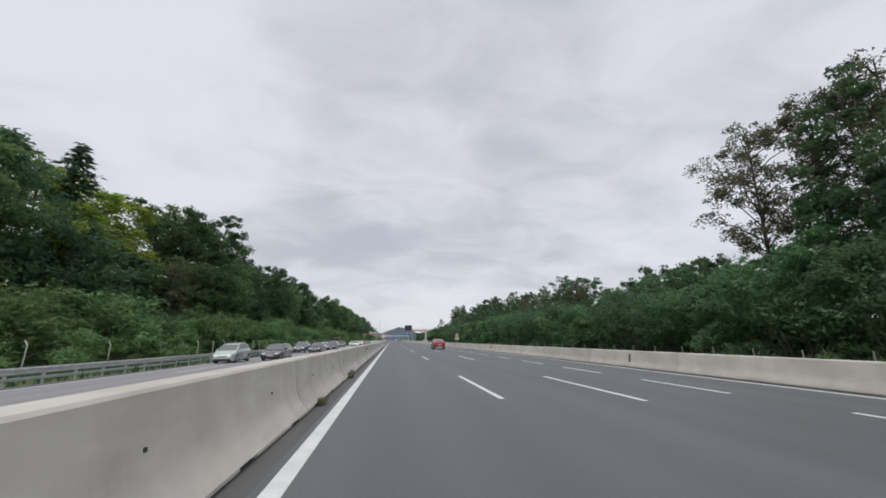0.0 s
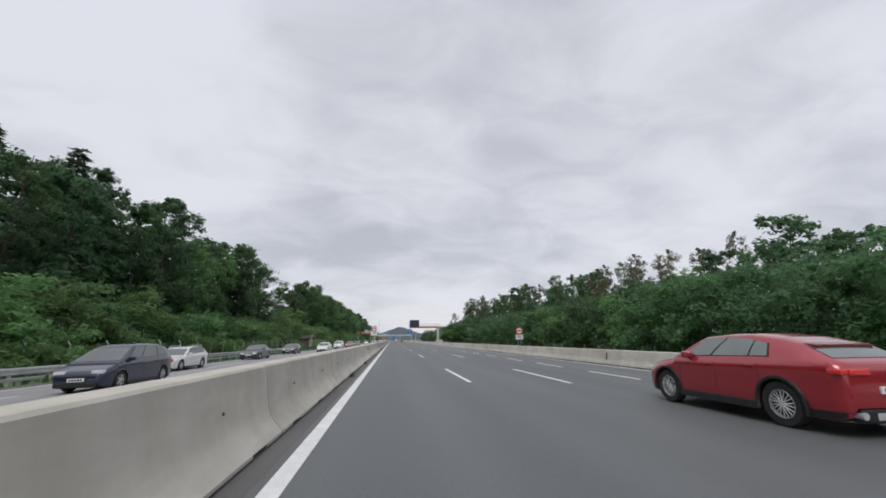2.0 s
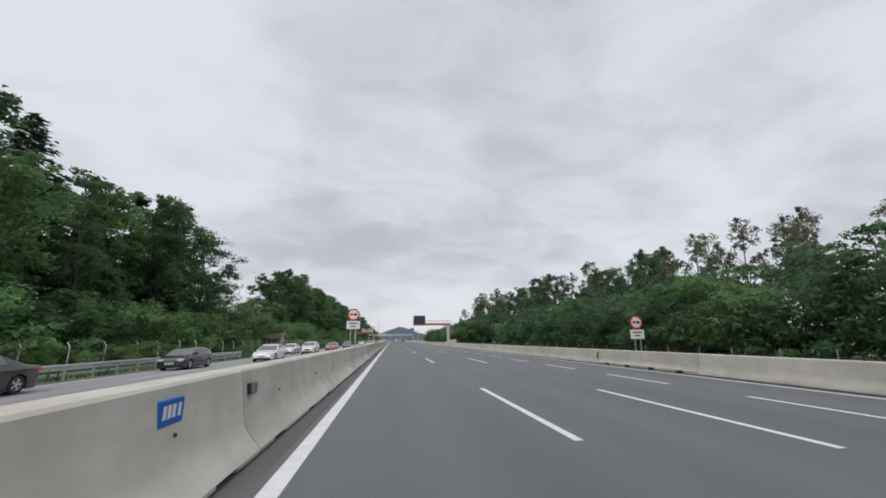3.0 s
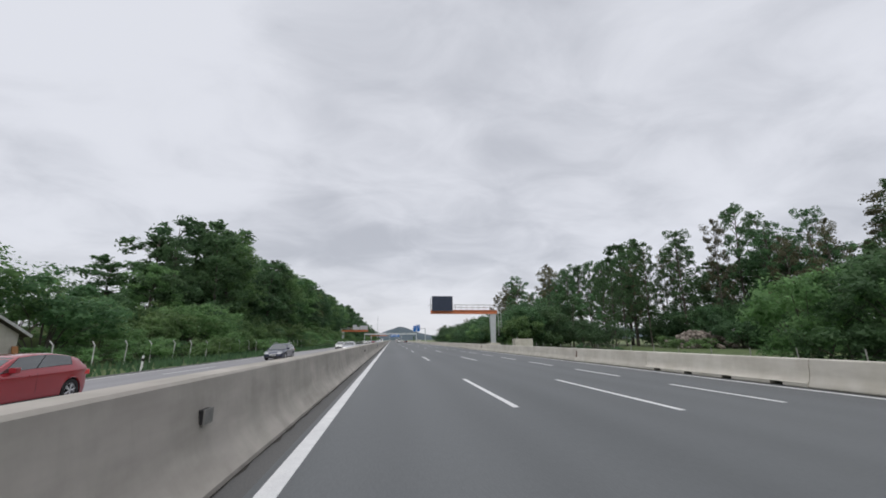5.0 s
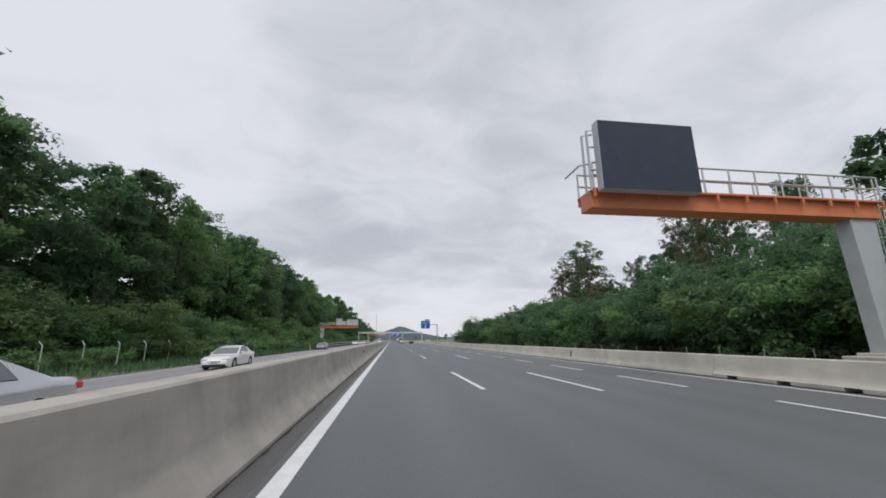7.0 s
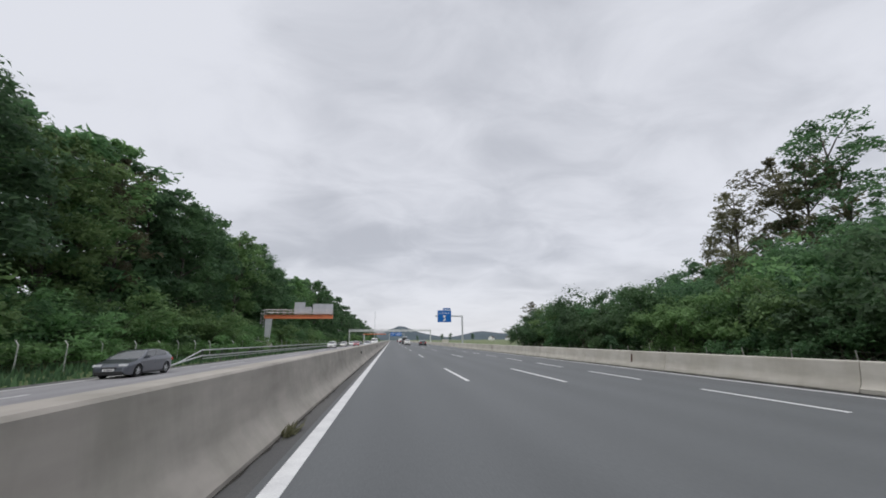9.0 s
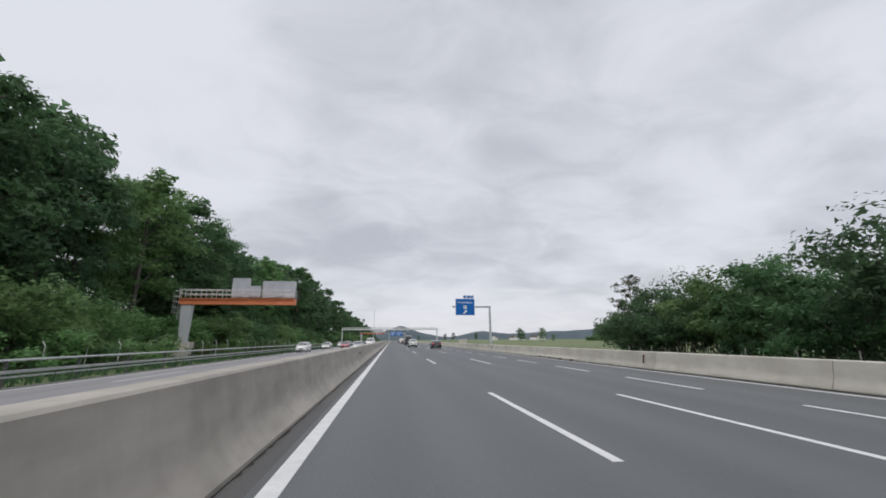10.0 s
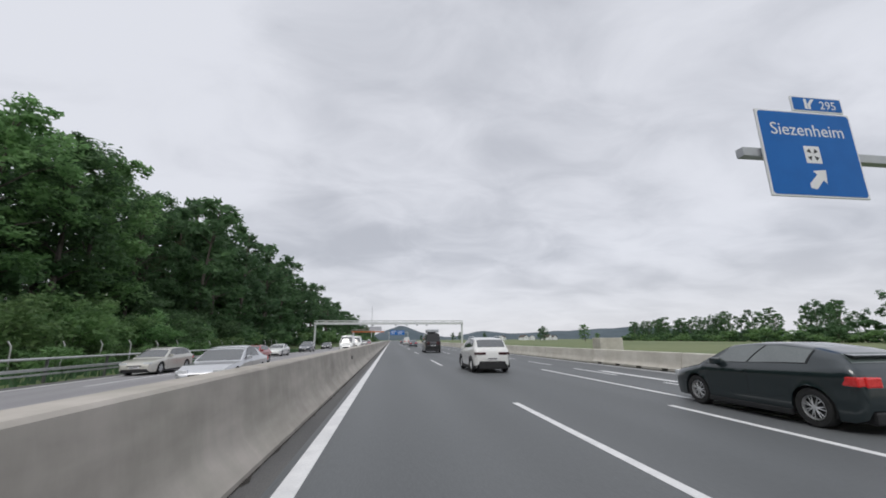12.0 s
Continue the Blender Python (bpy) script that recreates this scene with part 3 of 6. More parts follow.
L_BROAD = "tall broadleaf tree with a dense dark green crown"
L_PALE = "broadleaf tree with a light yellowish green crown"
L_THIN = "tall slender tree with a thin, gappy crown"
TREES = [make_tree(11, 20, 4.4, M_LEAF, L_BROAD, low=0.18), make_tree(12, 20, 5.0, M_LEAF_DARK, L_BROAD, boughs=22, low=0.16),
         make_tree(13, 20, 4.1, M_LEAF, L_BROAD, low=0.12), make_tree(14, 20, 4.6, M_LEAF_PALE, L_PALE, low=0.18),
         make_tree(15, 20, 3.9, M_LEAF_DARK, L_BROAD, low=0.22)]
THIN = [make_tree(21, 20, 3.4, M_LEAF, L_THIN, boughs=34, subs=7, per=30, leaf=0.225, low=0.30, airy=True),
        make_tree(22, 20, 3.0, M_LEAF_BROWN, "tall tree with a thin brownish crown and bare limbs", boughs=30, subs=7, per=27, leaf=0.21, low=0.28, airy=True),
        make_tree(23, 20, 3.8, M_LEAF, L_THIN, boughs=36, subs=7, per=29, leaf=0.225, low=0.26, airy=True)]
THIN_FINE = make_tree(24, 20, 3.5, M_LEAF_BROWN, "tall tree with a sparse, fine-leaved brownish crown", boughs=36, subs=9, per=40, leaf=0.15, low=0.42, airy=True)
L_SHRUB = "dense green roadside shrub at the foot of the trees"
SHRUBS = [make_shrub(31, 4, 2.6, M_LEAF, L_SHRUB), make_shrub(32, 4, 3.0, M_LEAF_PALE, "light green bramble thicket on the grassy bank"),
          make_shrub(33, 4, 2.4, M_LEAF_DARK, L_SHRUB), make_shrub(34, 4, 2.8, M_LEAF, L_SHRUB)]
L_TALL = "tall dense thicket of dark green bushes behind the wire fence"
TALL = [make_shrub(41, 8, 3.4, M_LEAF, L_TALL, 17, 8, 48, 0.205, "bush"), make_shrub(42, 8, 3.8, M_LEAF_DARK, L_TALL, 18, 8, 48, 0.205, "bush"),
        make_shrub(43, 8, 3.1, M_LEAF_PALE, L_TALL, 16, 8, 48, 0.205, "bush")]
L_BANK = "broad light green bushes on the wooded bank"
BANK = [make_shrub(44, 8, 4.0, M_LEAF_PALE, L_BANK, 17, 8, 32, 0.265, "bush"), make_shrub(45, 8, 3.6, M_LEAF, "broad green bushes on the wooded bank", 16, 8, 32, 0.265, "bush"),
        make_shrub(46, 8, 4.2, M_LEAF_PALE, L_BANK, 17, 8, 32, 0.265, "bush")]
SPRUCE = make_spruce(61, 20, 4.5)
YELLOW = make_tree(18, 20, 4.6, M_LEAF_YELLOW, "broadleaf tree with a bright yellow-green crown")
BACK = [make_tree(16, 20, 4.6, M_LEAF, L_BROAD, 18, 7, 26, 0.52), make_tree(17, 20, 4.2, M_LEAF_DARK, L_BROAD, 18, 7, 26, 0.52)]
for k, ob in enumerate(TREES + THIN + [THIN_FINE] + SHRUBS + TALL + BANK + BACK + [YELLOW, SPRUCE]):
    ob.matrix_basis = pose(-75 - 9 * (k % 4), 420 + 12 * (k // 4), ground_z(-90, 430), 0, 0, 37 * k)

FAR_TREES = [make_tree(51, 20, 4.4, M_LEAF, L_BROAD, 13, 5, 20, 0.62), make_tree(52, 20, 4.8, M_LEAF_DARK, L_BROAD, 13, 5, 20, 0.62), make_tree(53, 20, 3.4, M_LEAF, L_THIN, 18, 4, 10, 0.7, 0.25, True)]
FAR_YOUNG = [make_tree(56, 12, 3.3, M_LEAF, L_BROAD, 12, 6, 30, 0.36, 0.06), make_tree(57, 12, 3.6, M_LEAF_DARK, L_BROAD, 12, 6, 30, 0.36, 0.06), make_tree(58, 12, 2.9, M_LEAF, L_THIN, 16, 5, 20, 0.32, 0.12, True)]
FAR_BUSH = [make_shrub(59, 8, 3.8, M_LEAF, L_TALL, 9, 4, 13, 0.75, "bush"), make_shrub(60, 8, 4.0, M_LEAF_PALE, L_TALL, 9, 4, 13, 0.75, "bush")]
FAR_TALL = [make_shrub(54, 8, 3.6, M_LEAF, L_TALL, 10, 6, 32, 0.36, "bush"), make_shrub(55, 8, 4.0, M_LEAF_PALE, L_TALL, 10, 6, 32, 0.36, "bush")]
for k, ob in enumerate(FAR_TREES + FAR_TALL + FAR_YOUNG + FAR_BUSH):
    ob.matrix_basis = pose(-80 - 9 * k, 480, ground_z(-90, 480), 0, 0, 50 * k)

rv = random.Random(5)


def stand(x, y, h, base_h, wide):
    """The pose of a plant at a place of the site plan, of a given height there."""
    x, y, k = x * S, y * S, h * S / base_h
    return Matrix.LocRotScale((x, y, ground_z(x, y) - 0.15), Euler((0, 0, rv.uniform(0, 6.28))), (k * wide, k * wide, k))


def plant(kind, x, y, h, base_h, wide=1.0):
    ob = copy_thing(kind, Matrix.Identity(4))
    ob.matrix_basis = stand(x, y, h, base_h, wide)
    return ob


FAR = []


def plant_far(kind, x, y, h, base_h, wide=1.0):
    FAR.append((kind, stand(x, y, h, base_h, wide)))


def grow_far_woods():
    """The trees too far off to count, joined."""
    mats, vs, mi = [], [], []
    for kind, m in FAR:
        for ch in kind.children:
            me = ch.data
            me.calc_loop_triangles()
            co = np.empty(len(me.vertices) * 3, np.float32); me.vertices.foreach_get("co", co)
            ix = np.empty(len(me.loop_triangles) * 3, np.int32); me.loop_triangles.foreach_get("vertices", ix)
            mm = np.array(m)
            p = co.reshape(-1, 3)[ix] @ mm[:3, :3].T + mm[:3, 3]
            if me.materials[0] not in mats:
                mats.append(me.materials[0])
            vs.append(p); mi.append(np.full(len(ix) // 3, mats.index(me.materials[0]), np.int32))
    me = cloud_mesh("far_woods", np.concatenate(vs), mats[0])
    for q in mats[1:]:
        me.materials.append(q)
    me.polygons.foreach_set("material_index", np.concatenate(mi))
    tagged(new("far_woods", me), "dark green woods in the distance along the motorway and fields", "woods", kind="stuff")


# height of the wood's edge on the bank, along the road
LEFT_TOP = ((0, 17), (28, 17), (32.5, 17), (35.5, 18.2), (40, 16.3), (45, 17.0), (48, 16), (53, 17.2), (58, 20.8), (62, 21.6), (67, 21.4), (72, 18.4), (80, 16), (87, 18.3), (91.5, 18.6), (96, 17), (102, 19.4), (108, 15.8), (113, 16.4),
            (120, 17.8), (131, 20), (137, 18.2), (142, 14), (147, 11), (158, 9), (161, 8), (166, 6), (171, 6.2), (175, 7.6), (180, 11.0), (184, 14.0), (188, 16.8), (192, 18.8), (197, 20.6), (202, 22.3), (207, 22.8), (212, 18.4), (222, 20.8), (234, 20.2), (258, 21.2),
            (270, 21.8), (280, 22.2), (291, 22.0), (300, 21.6), (312, 21.0), (321, 21.6), (333, 19.8), (342, 19.3), (352, 20.2), (361, 20), (381, 22), (408, 21), (515, 18), (1500, 17))
# height of the tall trees set back on the other side
BACK_TOP = ((30, 12), (50, 12.6), (62, 13.6), (85, 13.6), (95, 16.4), (114, 16.8), (130, 19.2), (146, 16.8), (170, 15.6), (180, 18.2), (188, 19.5), (205, 20.2), (222, 21.0), (236, 19.0), (247, 17.0), (256, 14.5), (279, 12.0))


def back_top(y):
    return float(np.interp(y, [p[0] for p in BACK_TOP], [p[1] for p in BACK_TOP]))


def left_top(y):
    return float(np.interp(y, [p[0] for p in LEFT_TOP], [p[1] for p in LEFT_TOP]))


def plant_left():
    y = -4.0
    while y < 372:
        for row, x0 in enumerate((-29.0, -34.5)):
            low_bit = 138 < y < 180
            x = x0 + rv.uniform(-1.4, 1.4)
            yy = y + rv.uniform(-2, 2)
            top = left_top(yy) * (1.02, 1.05)[row] * rv.uniform(0.96, 1.07) - ground_z(x * S, yy * S) / S
            kind = YELLOW if 35 < yy < 57 and row == 1 else TREES[3] if rv.random() < (0.14 if not 50 <= yy < 66 else 0.5) else rv.choice(TREES if row == 0 else BACK)
            if rv.random() < 0.12 and not low_bit and kind is not YELLOW:
                kind = rv.choice(THIN)
            if 35 < yy < 56:
                # lower green trees before taller yellow ones
                top *= (0.68, 1.12)[row]
            if low_bit and (row == 1 or top < 11):
                plant(rv.choice(BANK), x, yy, min(9.0, max(4.0, top)), 8.0, 1.2)
                continue
            if yy < 24:
                kind = FAR_TREES[row]
            plant(kind, x, yy, max(5.0, top), 20.0, rv.uniform(1.12, 1.36) * (1.0 if top > 13 else 1.3) * (1.0, 1.25)[row])
        y += 6.2
    # spruces among them
    for x, yy, h in ((-31.5, 40.0, 18.6), (-36.0, 96.5, 20.5), (-35.2, 99.6, 18.8), (-33.2, 113.0, 19.5), (-34.0, 85.0, 17.0)):
        plant(SPRUCE, x, yy, h, 20.0, 1.4)
    while y < 960:
        for x0 in (-28.0, -33.0, -38.0)[:3 if y < 470 else 2]:
            plant_far(rv.choice(FAR_TREES[:2]), x0 + rv.uniform(-2, 2), y + rv.uniform(-2, 2), left_top(y) * rv.uniform(0.93, 1.06), 20.0, 1.3)
        plant_far(rv.choice(FAR_BUSH), -23.5 + rv.uniform(-1, 1), y + rv.uniform(-3, 3), rv.uniform(4, 7), 8.0, 1.4)
        y += 6.0 + (y - 370) * 0.05
    # brambles along the fence, and bushes up the bank behind them
    y = 0.0
    while y < 380:
        x = -21.6 + rv.uniform(-0.8, 0.8)
        if not (147 < y < 158 or 297 < y < 306):
            plant(rv.choice(SHRUBS[:1] + SHRUBS[1:2] * 5), x, y, rv.uniform(2.0, 3.2), 4.0, rv.uniform(1.25, 1.6))
            plant(rv.choice(BANK), x - 3.0 + rv.uniform(-0.6, 0.6), y + rv.uniform(0, 3), rv.uniform(3.8, 6.6), 8.0, 1.45)
            if rv.random() < 0.75 and not 138 < y < 180:
                plant(FAR_TALL[0], x - 9.5 + rv.uniform(-1, 1), y + rv.uniform(0, 3), rv.uniform(7.5, 10.5), 8.0, 1.1)
        y += 4.0


def plant_right():
    # a thicket behind the fence
    y = -2.0
    while y < 292:
        open_bit = 148 < y < 187
        end = 1.0 if y < 283 else 0.9
        if open_bit:
            # a clearing, with bushes at the foot of the trees behind it
            plant(rv.choice(FAR_TALL[:1] + TALL[:2]), 51.0 + rv.uniform(-1, 1), y + 10, rv.uniform(6.5, 8.5), 8.0, 1.2)
            if rv.random() < 0.5 and y > 164:
                plant(rv.choice(SHRUBS), 22.0 + rv.uniform(-1.5, 1.5), y, rv.uniform(0.8, 1.5), 4.0, 1.2)
            if y < 160:
                plant(rv.choice(BANK), 46.0 + rv.uniform(-1, 1), y + 8, rv.uniform(3.6, 5.4), 8.0, 1.3)
            if y > 176:
                plant(rv.choice(BANK[1:2] + TALL[:2]), 33.0 + rv.uniform(-1, 1), y + 6, rv.uniform(4.0, 6.0), 8.0, 1.1)
        else:
            plant(rv.choice(TALL), 21.4 + rv.uniform(-0.9, 0.9), y, end * rv.uniform(6.0, 7.7), 8.0, 1.15)
            plant(FAR_TALL[0] if y < 250 else rv.choice(BANK[1:2] + TALL[:2]), 26.2 + rv.uniform(-1.4, 1.4), y + rv.uniform(-1, 2.5), end * rv.uniform(7.2, 8.9), 8.0, 1.1)
            if rv.random() < 0.6:
                plant(rv.choice(SHRUBS), 19.6 + rv.uniform(-0.4, 0.4), y + 1.0, end * rv.uniform(1.6, 2.8), 4.0, 1.1)
        y += 4.0
    # a tall dense thicket round the foot of the gantry
    for i, (x, yy, h) in enumerate(((22.2, 192.0, 8.4), (25.4, 194.5, 8.9), (28.2, 197.5, 9.3), (22.6, 198.0, 8.7), (26.0, 202.5, 9.2), (30.0, 203.0, 9.6), (23.0, 206.0, 8.3), (27.4, 210.0, 8.8))):
        plant(TALL[i % 2], x, yy, h, 8.0, 1.1)
    # the thicket stands higher before the last tall trees
    for i, (x, yy, h) in enumerate(((24.2, 246.5, 8.3), (27.0, 249.0, 9.5), (26.2, 253.5, 9.6), (28.6, 257.5, 9.5), (31.5, 250.5, 10.8), (33.4, 256.0, 11.4), (33.0, 262.0, 11.2), (36.0, 266.5, 11.4), (38.0, 273.0, 11.6))):
        plant((BANK[1], TALL[0], BANK[2])[i % 3], x, yy, h, 8.0, 1.0)
    plant(THIN[1], 24.5, 257.0, 9.4, 20.0, 1.1)
    # a yellowish bush beside the heap of rubble
    plant(SHRUBS[1], 42.5, 181.5, 2.6, 4.0, 1.5)
    # the thicket ends abruptly, with a thin tree standing in it
    for x, yy, h in ((21.2, 289.5, 6.6), (23.4, 291.5, 6.9), (25.5, 288.0, 7.6)):
        plant(TALL[1], x, yy, h, 8.0, 1.05)
    plant(THIN[1], 22.6, 293.0, 8.4, 20.0, 1.5)
    # young trees behind the thicket
    y = 2.0
    while y < 277:
        if not 147 < y < 190:
            plant(rv.choice(FAR_YOUNG), 33.5 + rv.uniform(-2, 2), y, rv.uniform(8.6, 10.8) * (1.15 if 130 < y < 245 else 1.0), 12.0, rv.uniform(1.0, 1.3))
        y += 5.6
    # tall trees set back from the road
    y = 34.0
    while y < 279:
        for x0 in ((42.0, 52.0) if not 152 < y < 192 else (53.0, 58.0)):
            x, yy = x0 + rv.uniform(-3.5, 3.5), y + rv.uniform(-2.5, 2.5)
            thin = yy > 95 and rv.random() < 0.88
            kind = rv.choice(THIN + THIN[1:2]) if thin else rv.choice(BACK)
            plant(kind, x, yy, back_top(yy) * x / 46 * rv.uniform(0.90, 1.1), 20.0, rv.uniform(0.7, 1.05) if thin else rv.uniform(0.95, 1.3))
        y += 6.6
    # a dense dark wood behind the clearing
    for i in range(11):
        plant(BACK[i % 2], 63.0 + rv.uniform(-1.5, 1.5), 150.0 + 5.0 * i, rv.uniform(14.5, 17.5), 20.0, 1.5)
        plant(FAR_TALL[0], 57.0 + rv.uniform(-1.5, 1.5), 152.0 + 5.0 * i, rv.uniform(7.5, 9.5), 8.0, 1.3)
    for x, yy, h, kind, w in ((32, 28.5, 22.8, THIN_FINE, 1.2), (33, 24, 22.4, THIN_FINE, 1.2), (31, 19.5, 20.8, THIN[0], 1.2), (34, 20, 23.2, THIN_FINE, 1.3), (28, 14, 16, TREES[2], 1.0), (30, 22, 12.5, TREES[0], 1.2), (29, 17, 12, TREES[4], 1.2),
                              (43, 274.5, 22.6, THIN[1], 1.3), (44.4, 277.0, 20.5, THIN[1], 1.3), (46, 269, 25.2, THIN[1], 1.5), (45, 263, 25.6, THIN[2], 1.4), (43.0, 266.0, 22.5, THIN[1], 1.4), (47, 194.7, 20.5, THIN[0], 0.8), (54, 195, 21.5, THIN[2], 1.2), (39.5, 223, 22, THIN[1], 1.0), (42.7, 230.8, 24.4, THIN[1], 0.85), (53.7, 233.5, 25.4, THIN[0], 1.1), (49.0, 236, 23.0, THIN[2], 0.9), (58.5, 231, 24.6, THIN[1], 1.0), (51.6, 205.5, 20.4, THIN[2], 1.3), (29.5, 235, 15.5, THIN[1], 1.1), (60, 179, 19.4, THIN[0], 1.3), (29, 57, 11.4, THIN[1], 1.5), (29, 61, 12.2, THIN[0], 1.5), (30, 65, 13.4, THIN[2], 1.4)):
        plant(kind, x, yy, h, 20.0, w)
    # a wood's edge across the fields, and single trees
    for i in range(50):
        f = -0.28 + 1.28 * i / 49
        x, yy = 128 + 72 * f + rv.uniform(-5, 5), 395 + 225 * f + rv.uniform(-8, 8)
        plant_far(rv.choice(FAR_YOUNG), x, yy, rv.uniform(9, 14) + 3 * max(0, f) + 9 * max(0, -f), 12.0, rv.uniform(0.9, 1.25))
        plant_far(rv.choice(FAR_BUSH), x - 7, yy - 5, rv.uniform(4.5, 7), 8.0, 1.6)
        plant_far(rv.choice(FAR_BUSH), x - 12 + rv.uniform(-2, 2), yy - 6, rv.uniform(2.5, 4.5), 8.0, 2.0)
        if i % 2:
            plant_far(FAR_TREES[2], x + 14, yy - 12, rv.uniform(12, 17), 20.0, 1.5)
    for x, yy, h in ((98, 506, 9.5), (107, 510, 5), (118, 610, 12), (150, 700, 13), (60, 700, 9), (88, 820, 12), (130, 860, 12), (44, 900, 9)):
        plant_far(rv.choice(TREES), x, yy, h, 20.0, 1.4)
    # two tall thin trees at the near end of the clearing
    plant(THIN[0], 44.0, 154.5, 17.4, 20.0, 1.2)
    plant(THIN[1], 47.0, 157.0, 18.2, 20.0, 1.2)


plant_left()
plant_right()
grow_far_woods()


def build_grass():
    """Rough grass of the verges, too fine to count."""
    rng = np.random.default_rng(3)
    n = 26000
    x = np.concatenate([rng.uniform(-24.0, -16.5, n * 3 // 5), rng.uniform(13.6, 25.0, n - n * 3 // 5)])
    y = rng.uniform(0, 440, n)
    z = np.array([ground_z(a, b) for a, b in zip(x, y)]) - 0.05
    h = rng.uniform(0.25, 0.8, n)
    a = rng.uniform(0, 6.28, n)
    w = rng.uniform(0.05, 0.16, n)
    dx, dy = np.cos(a) * w, np.sin(a) * w
    v = np.stack([np.stack([x - dx, y - dy, z], 1), np.stack([x + dx, y + dy, z], 1), np.stack([x + rng.normal(0, 0.12, n), y + rng.normal(0, 0.12, n), z + h], 1)], 1).reshape(-1, 3)
    tagged(new("grass", cloud_mesh("grass", v, M_LEAF_DARK)), "long uncut green grass on the verges", "grass", kind="stuff")


build_grass()


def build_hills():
    """Wooded hills on the horizon, the haze of distance painted into their colour."""
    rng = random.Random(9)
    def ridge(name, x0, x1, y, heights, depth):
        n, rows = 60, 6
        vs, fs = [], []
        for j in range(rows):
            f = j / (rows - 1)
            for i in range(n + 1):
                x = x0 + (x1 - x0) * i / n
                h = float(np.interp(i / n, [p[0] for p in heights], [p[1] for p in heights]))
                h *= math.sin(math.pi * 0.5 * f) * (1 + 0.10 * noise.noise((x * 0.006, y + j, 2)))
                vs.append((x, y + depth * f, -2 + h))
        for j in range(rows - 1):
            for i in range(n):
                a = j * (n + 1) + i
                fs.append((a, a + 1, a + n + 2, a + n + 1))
        tagged(new(name, mesh_of(name, vs, fs, M_HAZY_HILL, smooth=True)), "distant wooded hill on the horizon, painted blue-grey with haze", "hill", kind="structure")
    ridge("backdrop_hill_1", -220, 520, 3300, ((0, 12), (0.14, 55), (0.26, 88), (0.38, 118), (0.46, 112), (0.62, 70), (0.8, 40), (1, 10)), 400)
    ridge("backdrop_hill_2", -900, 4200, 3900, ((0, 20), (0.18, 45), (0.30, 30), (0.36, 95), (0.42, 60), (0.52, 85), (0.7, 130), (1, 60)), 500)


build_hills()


def weed(x, y, h, seed):
    """A dry tuft rooted in the gutter at the barrier's foot."""
    rng = np.random.default_rng(seed)
    n = 70
    p = np.stack([x + rng.normal(0, 0.05, n), y + rng.normal(0, 0.12, n), np.full(n, 0.0)], 1)
    tip = p + np.stack([np.abs(rng.normal(0, 0.16, n)) * 0.6, rng.normal(0, 0.2, n), h * rng.uniform(0.4, 1.0, n)], 1)
    side = np.stack([rng.normal(0, 0.02, n), rng.normal(0, 0.02, n), np.zeros(n)], 1)
    t = tagged(empty("weed"), "dry brownish weed growing at the foot of the barrier", "weed", "weeds")
    part("leaf", cloud_mesh("leaf", np.stack([p - side, p + side, tip], 1).reshape(-1, 3), M_LEAF_BROWN), None, t)


for wx, wy, wh in ((-1.70, 17.0, 0.42), (-1.72, 10.2, 0.2), (-1.70, 75.3, 0.22), (-1.72, 84.4, 0.16), (-1.70, 270.5, 0.2), (-1.72, 130.0, 0.2)):
    weed(wx, wy, wh, int(wy))


# ---------------------------------------------------------------- gantries and signs
def lattice_rail(bm, x0, x1, y, z, height, gap):
    n = max(1, round((x1 - x0) / gap))
    for i in range(n + 1):
        x = x0 + (x1 - x0) * i / n
        tube(bm, [(x, y, z), (x, y, z + height)], 0.034, sides=6)
    for f in (0.5, 1.0):
        tube(bm, [(x0, y, z + height * f), (x1, y, z + height * f)], 0.036, sides=6)
    return bm


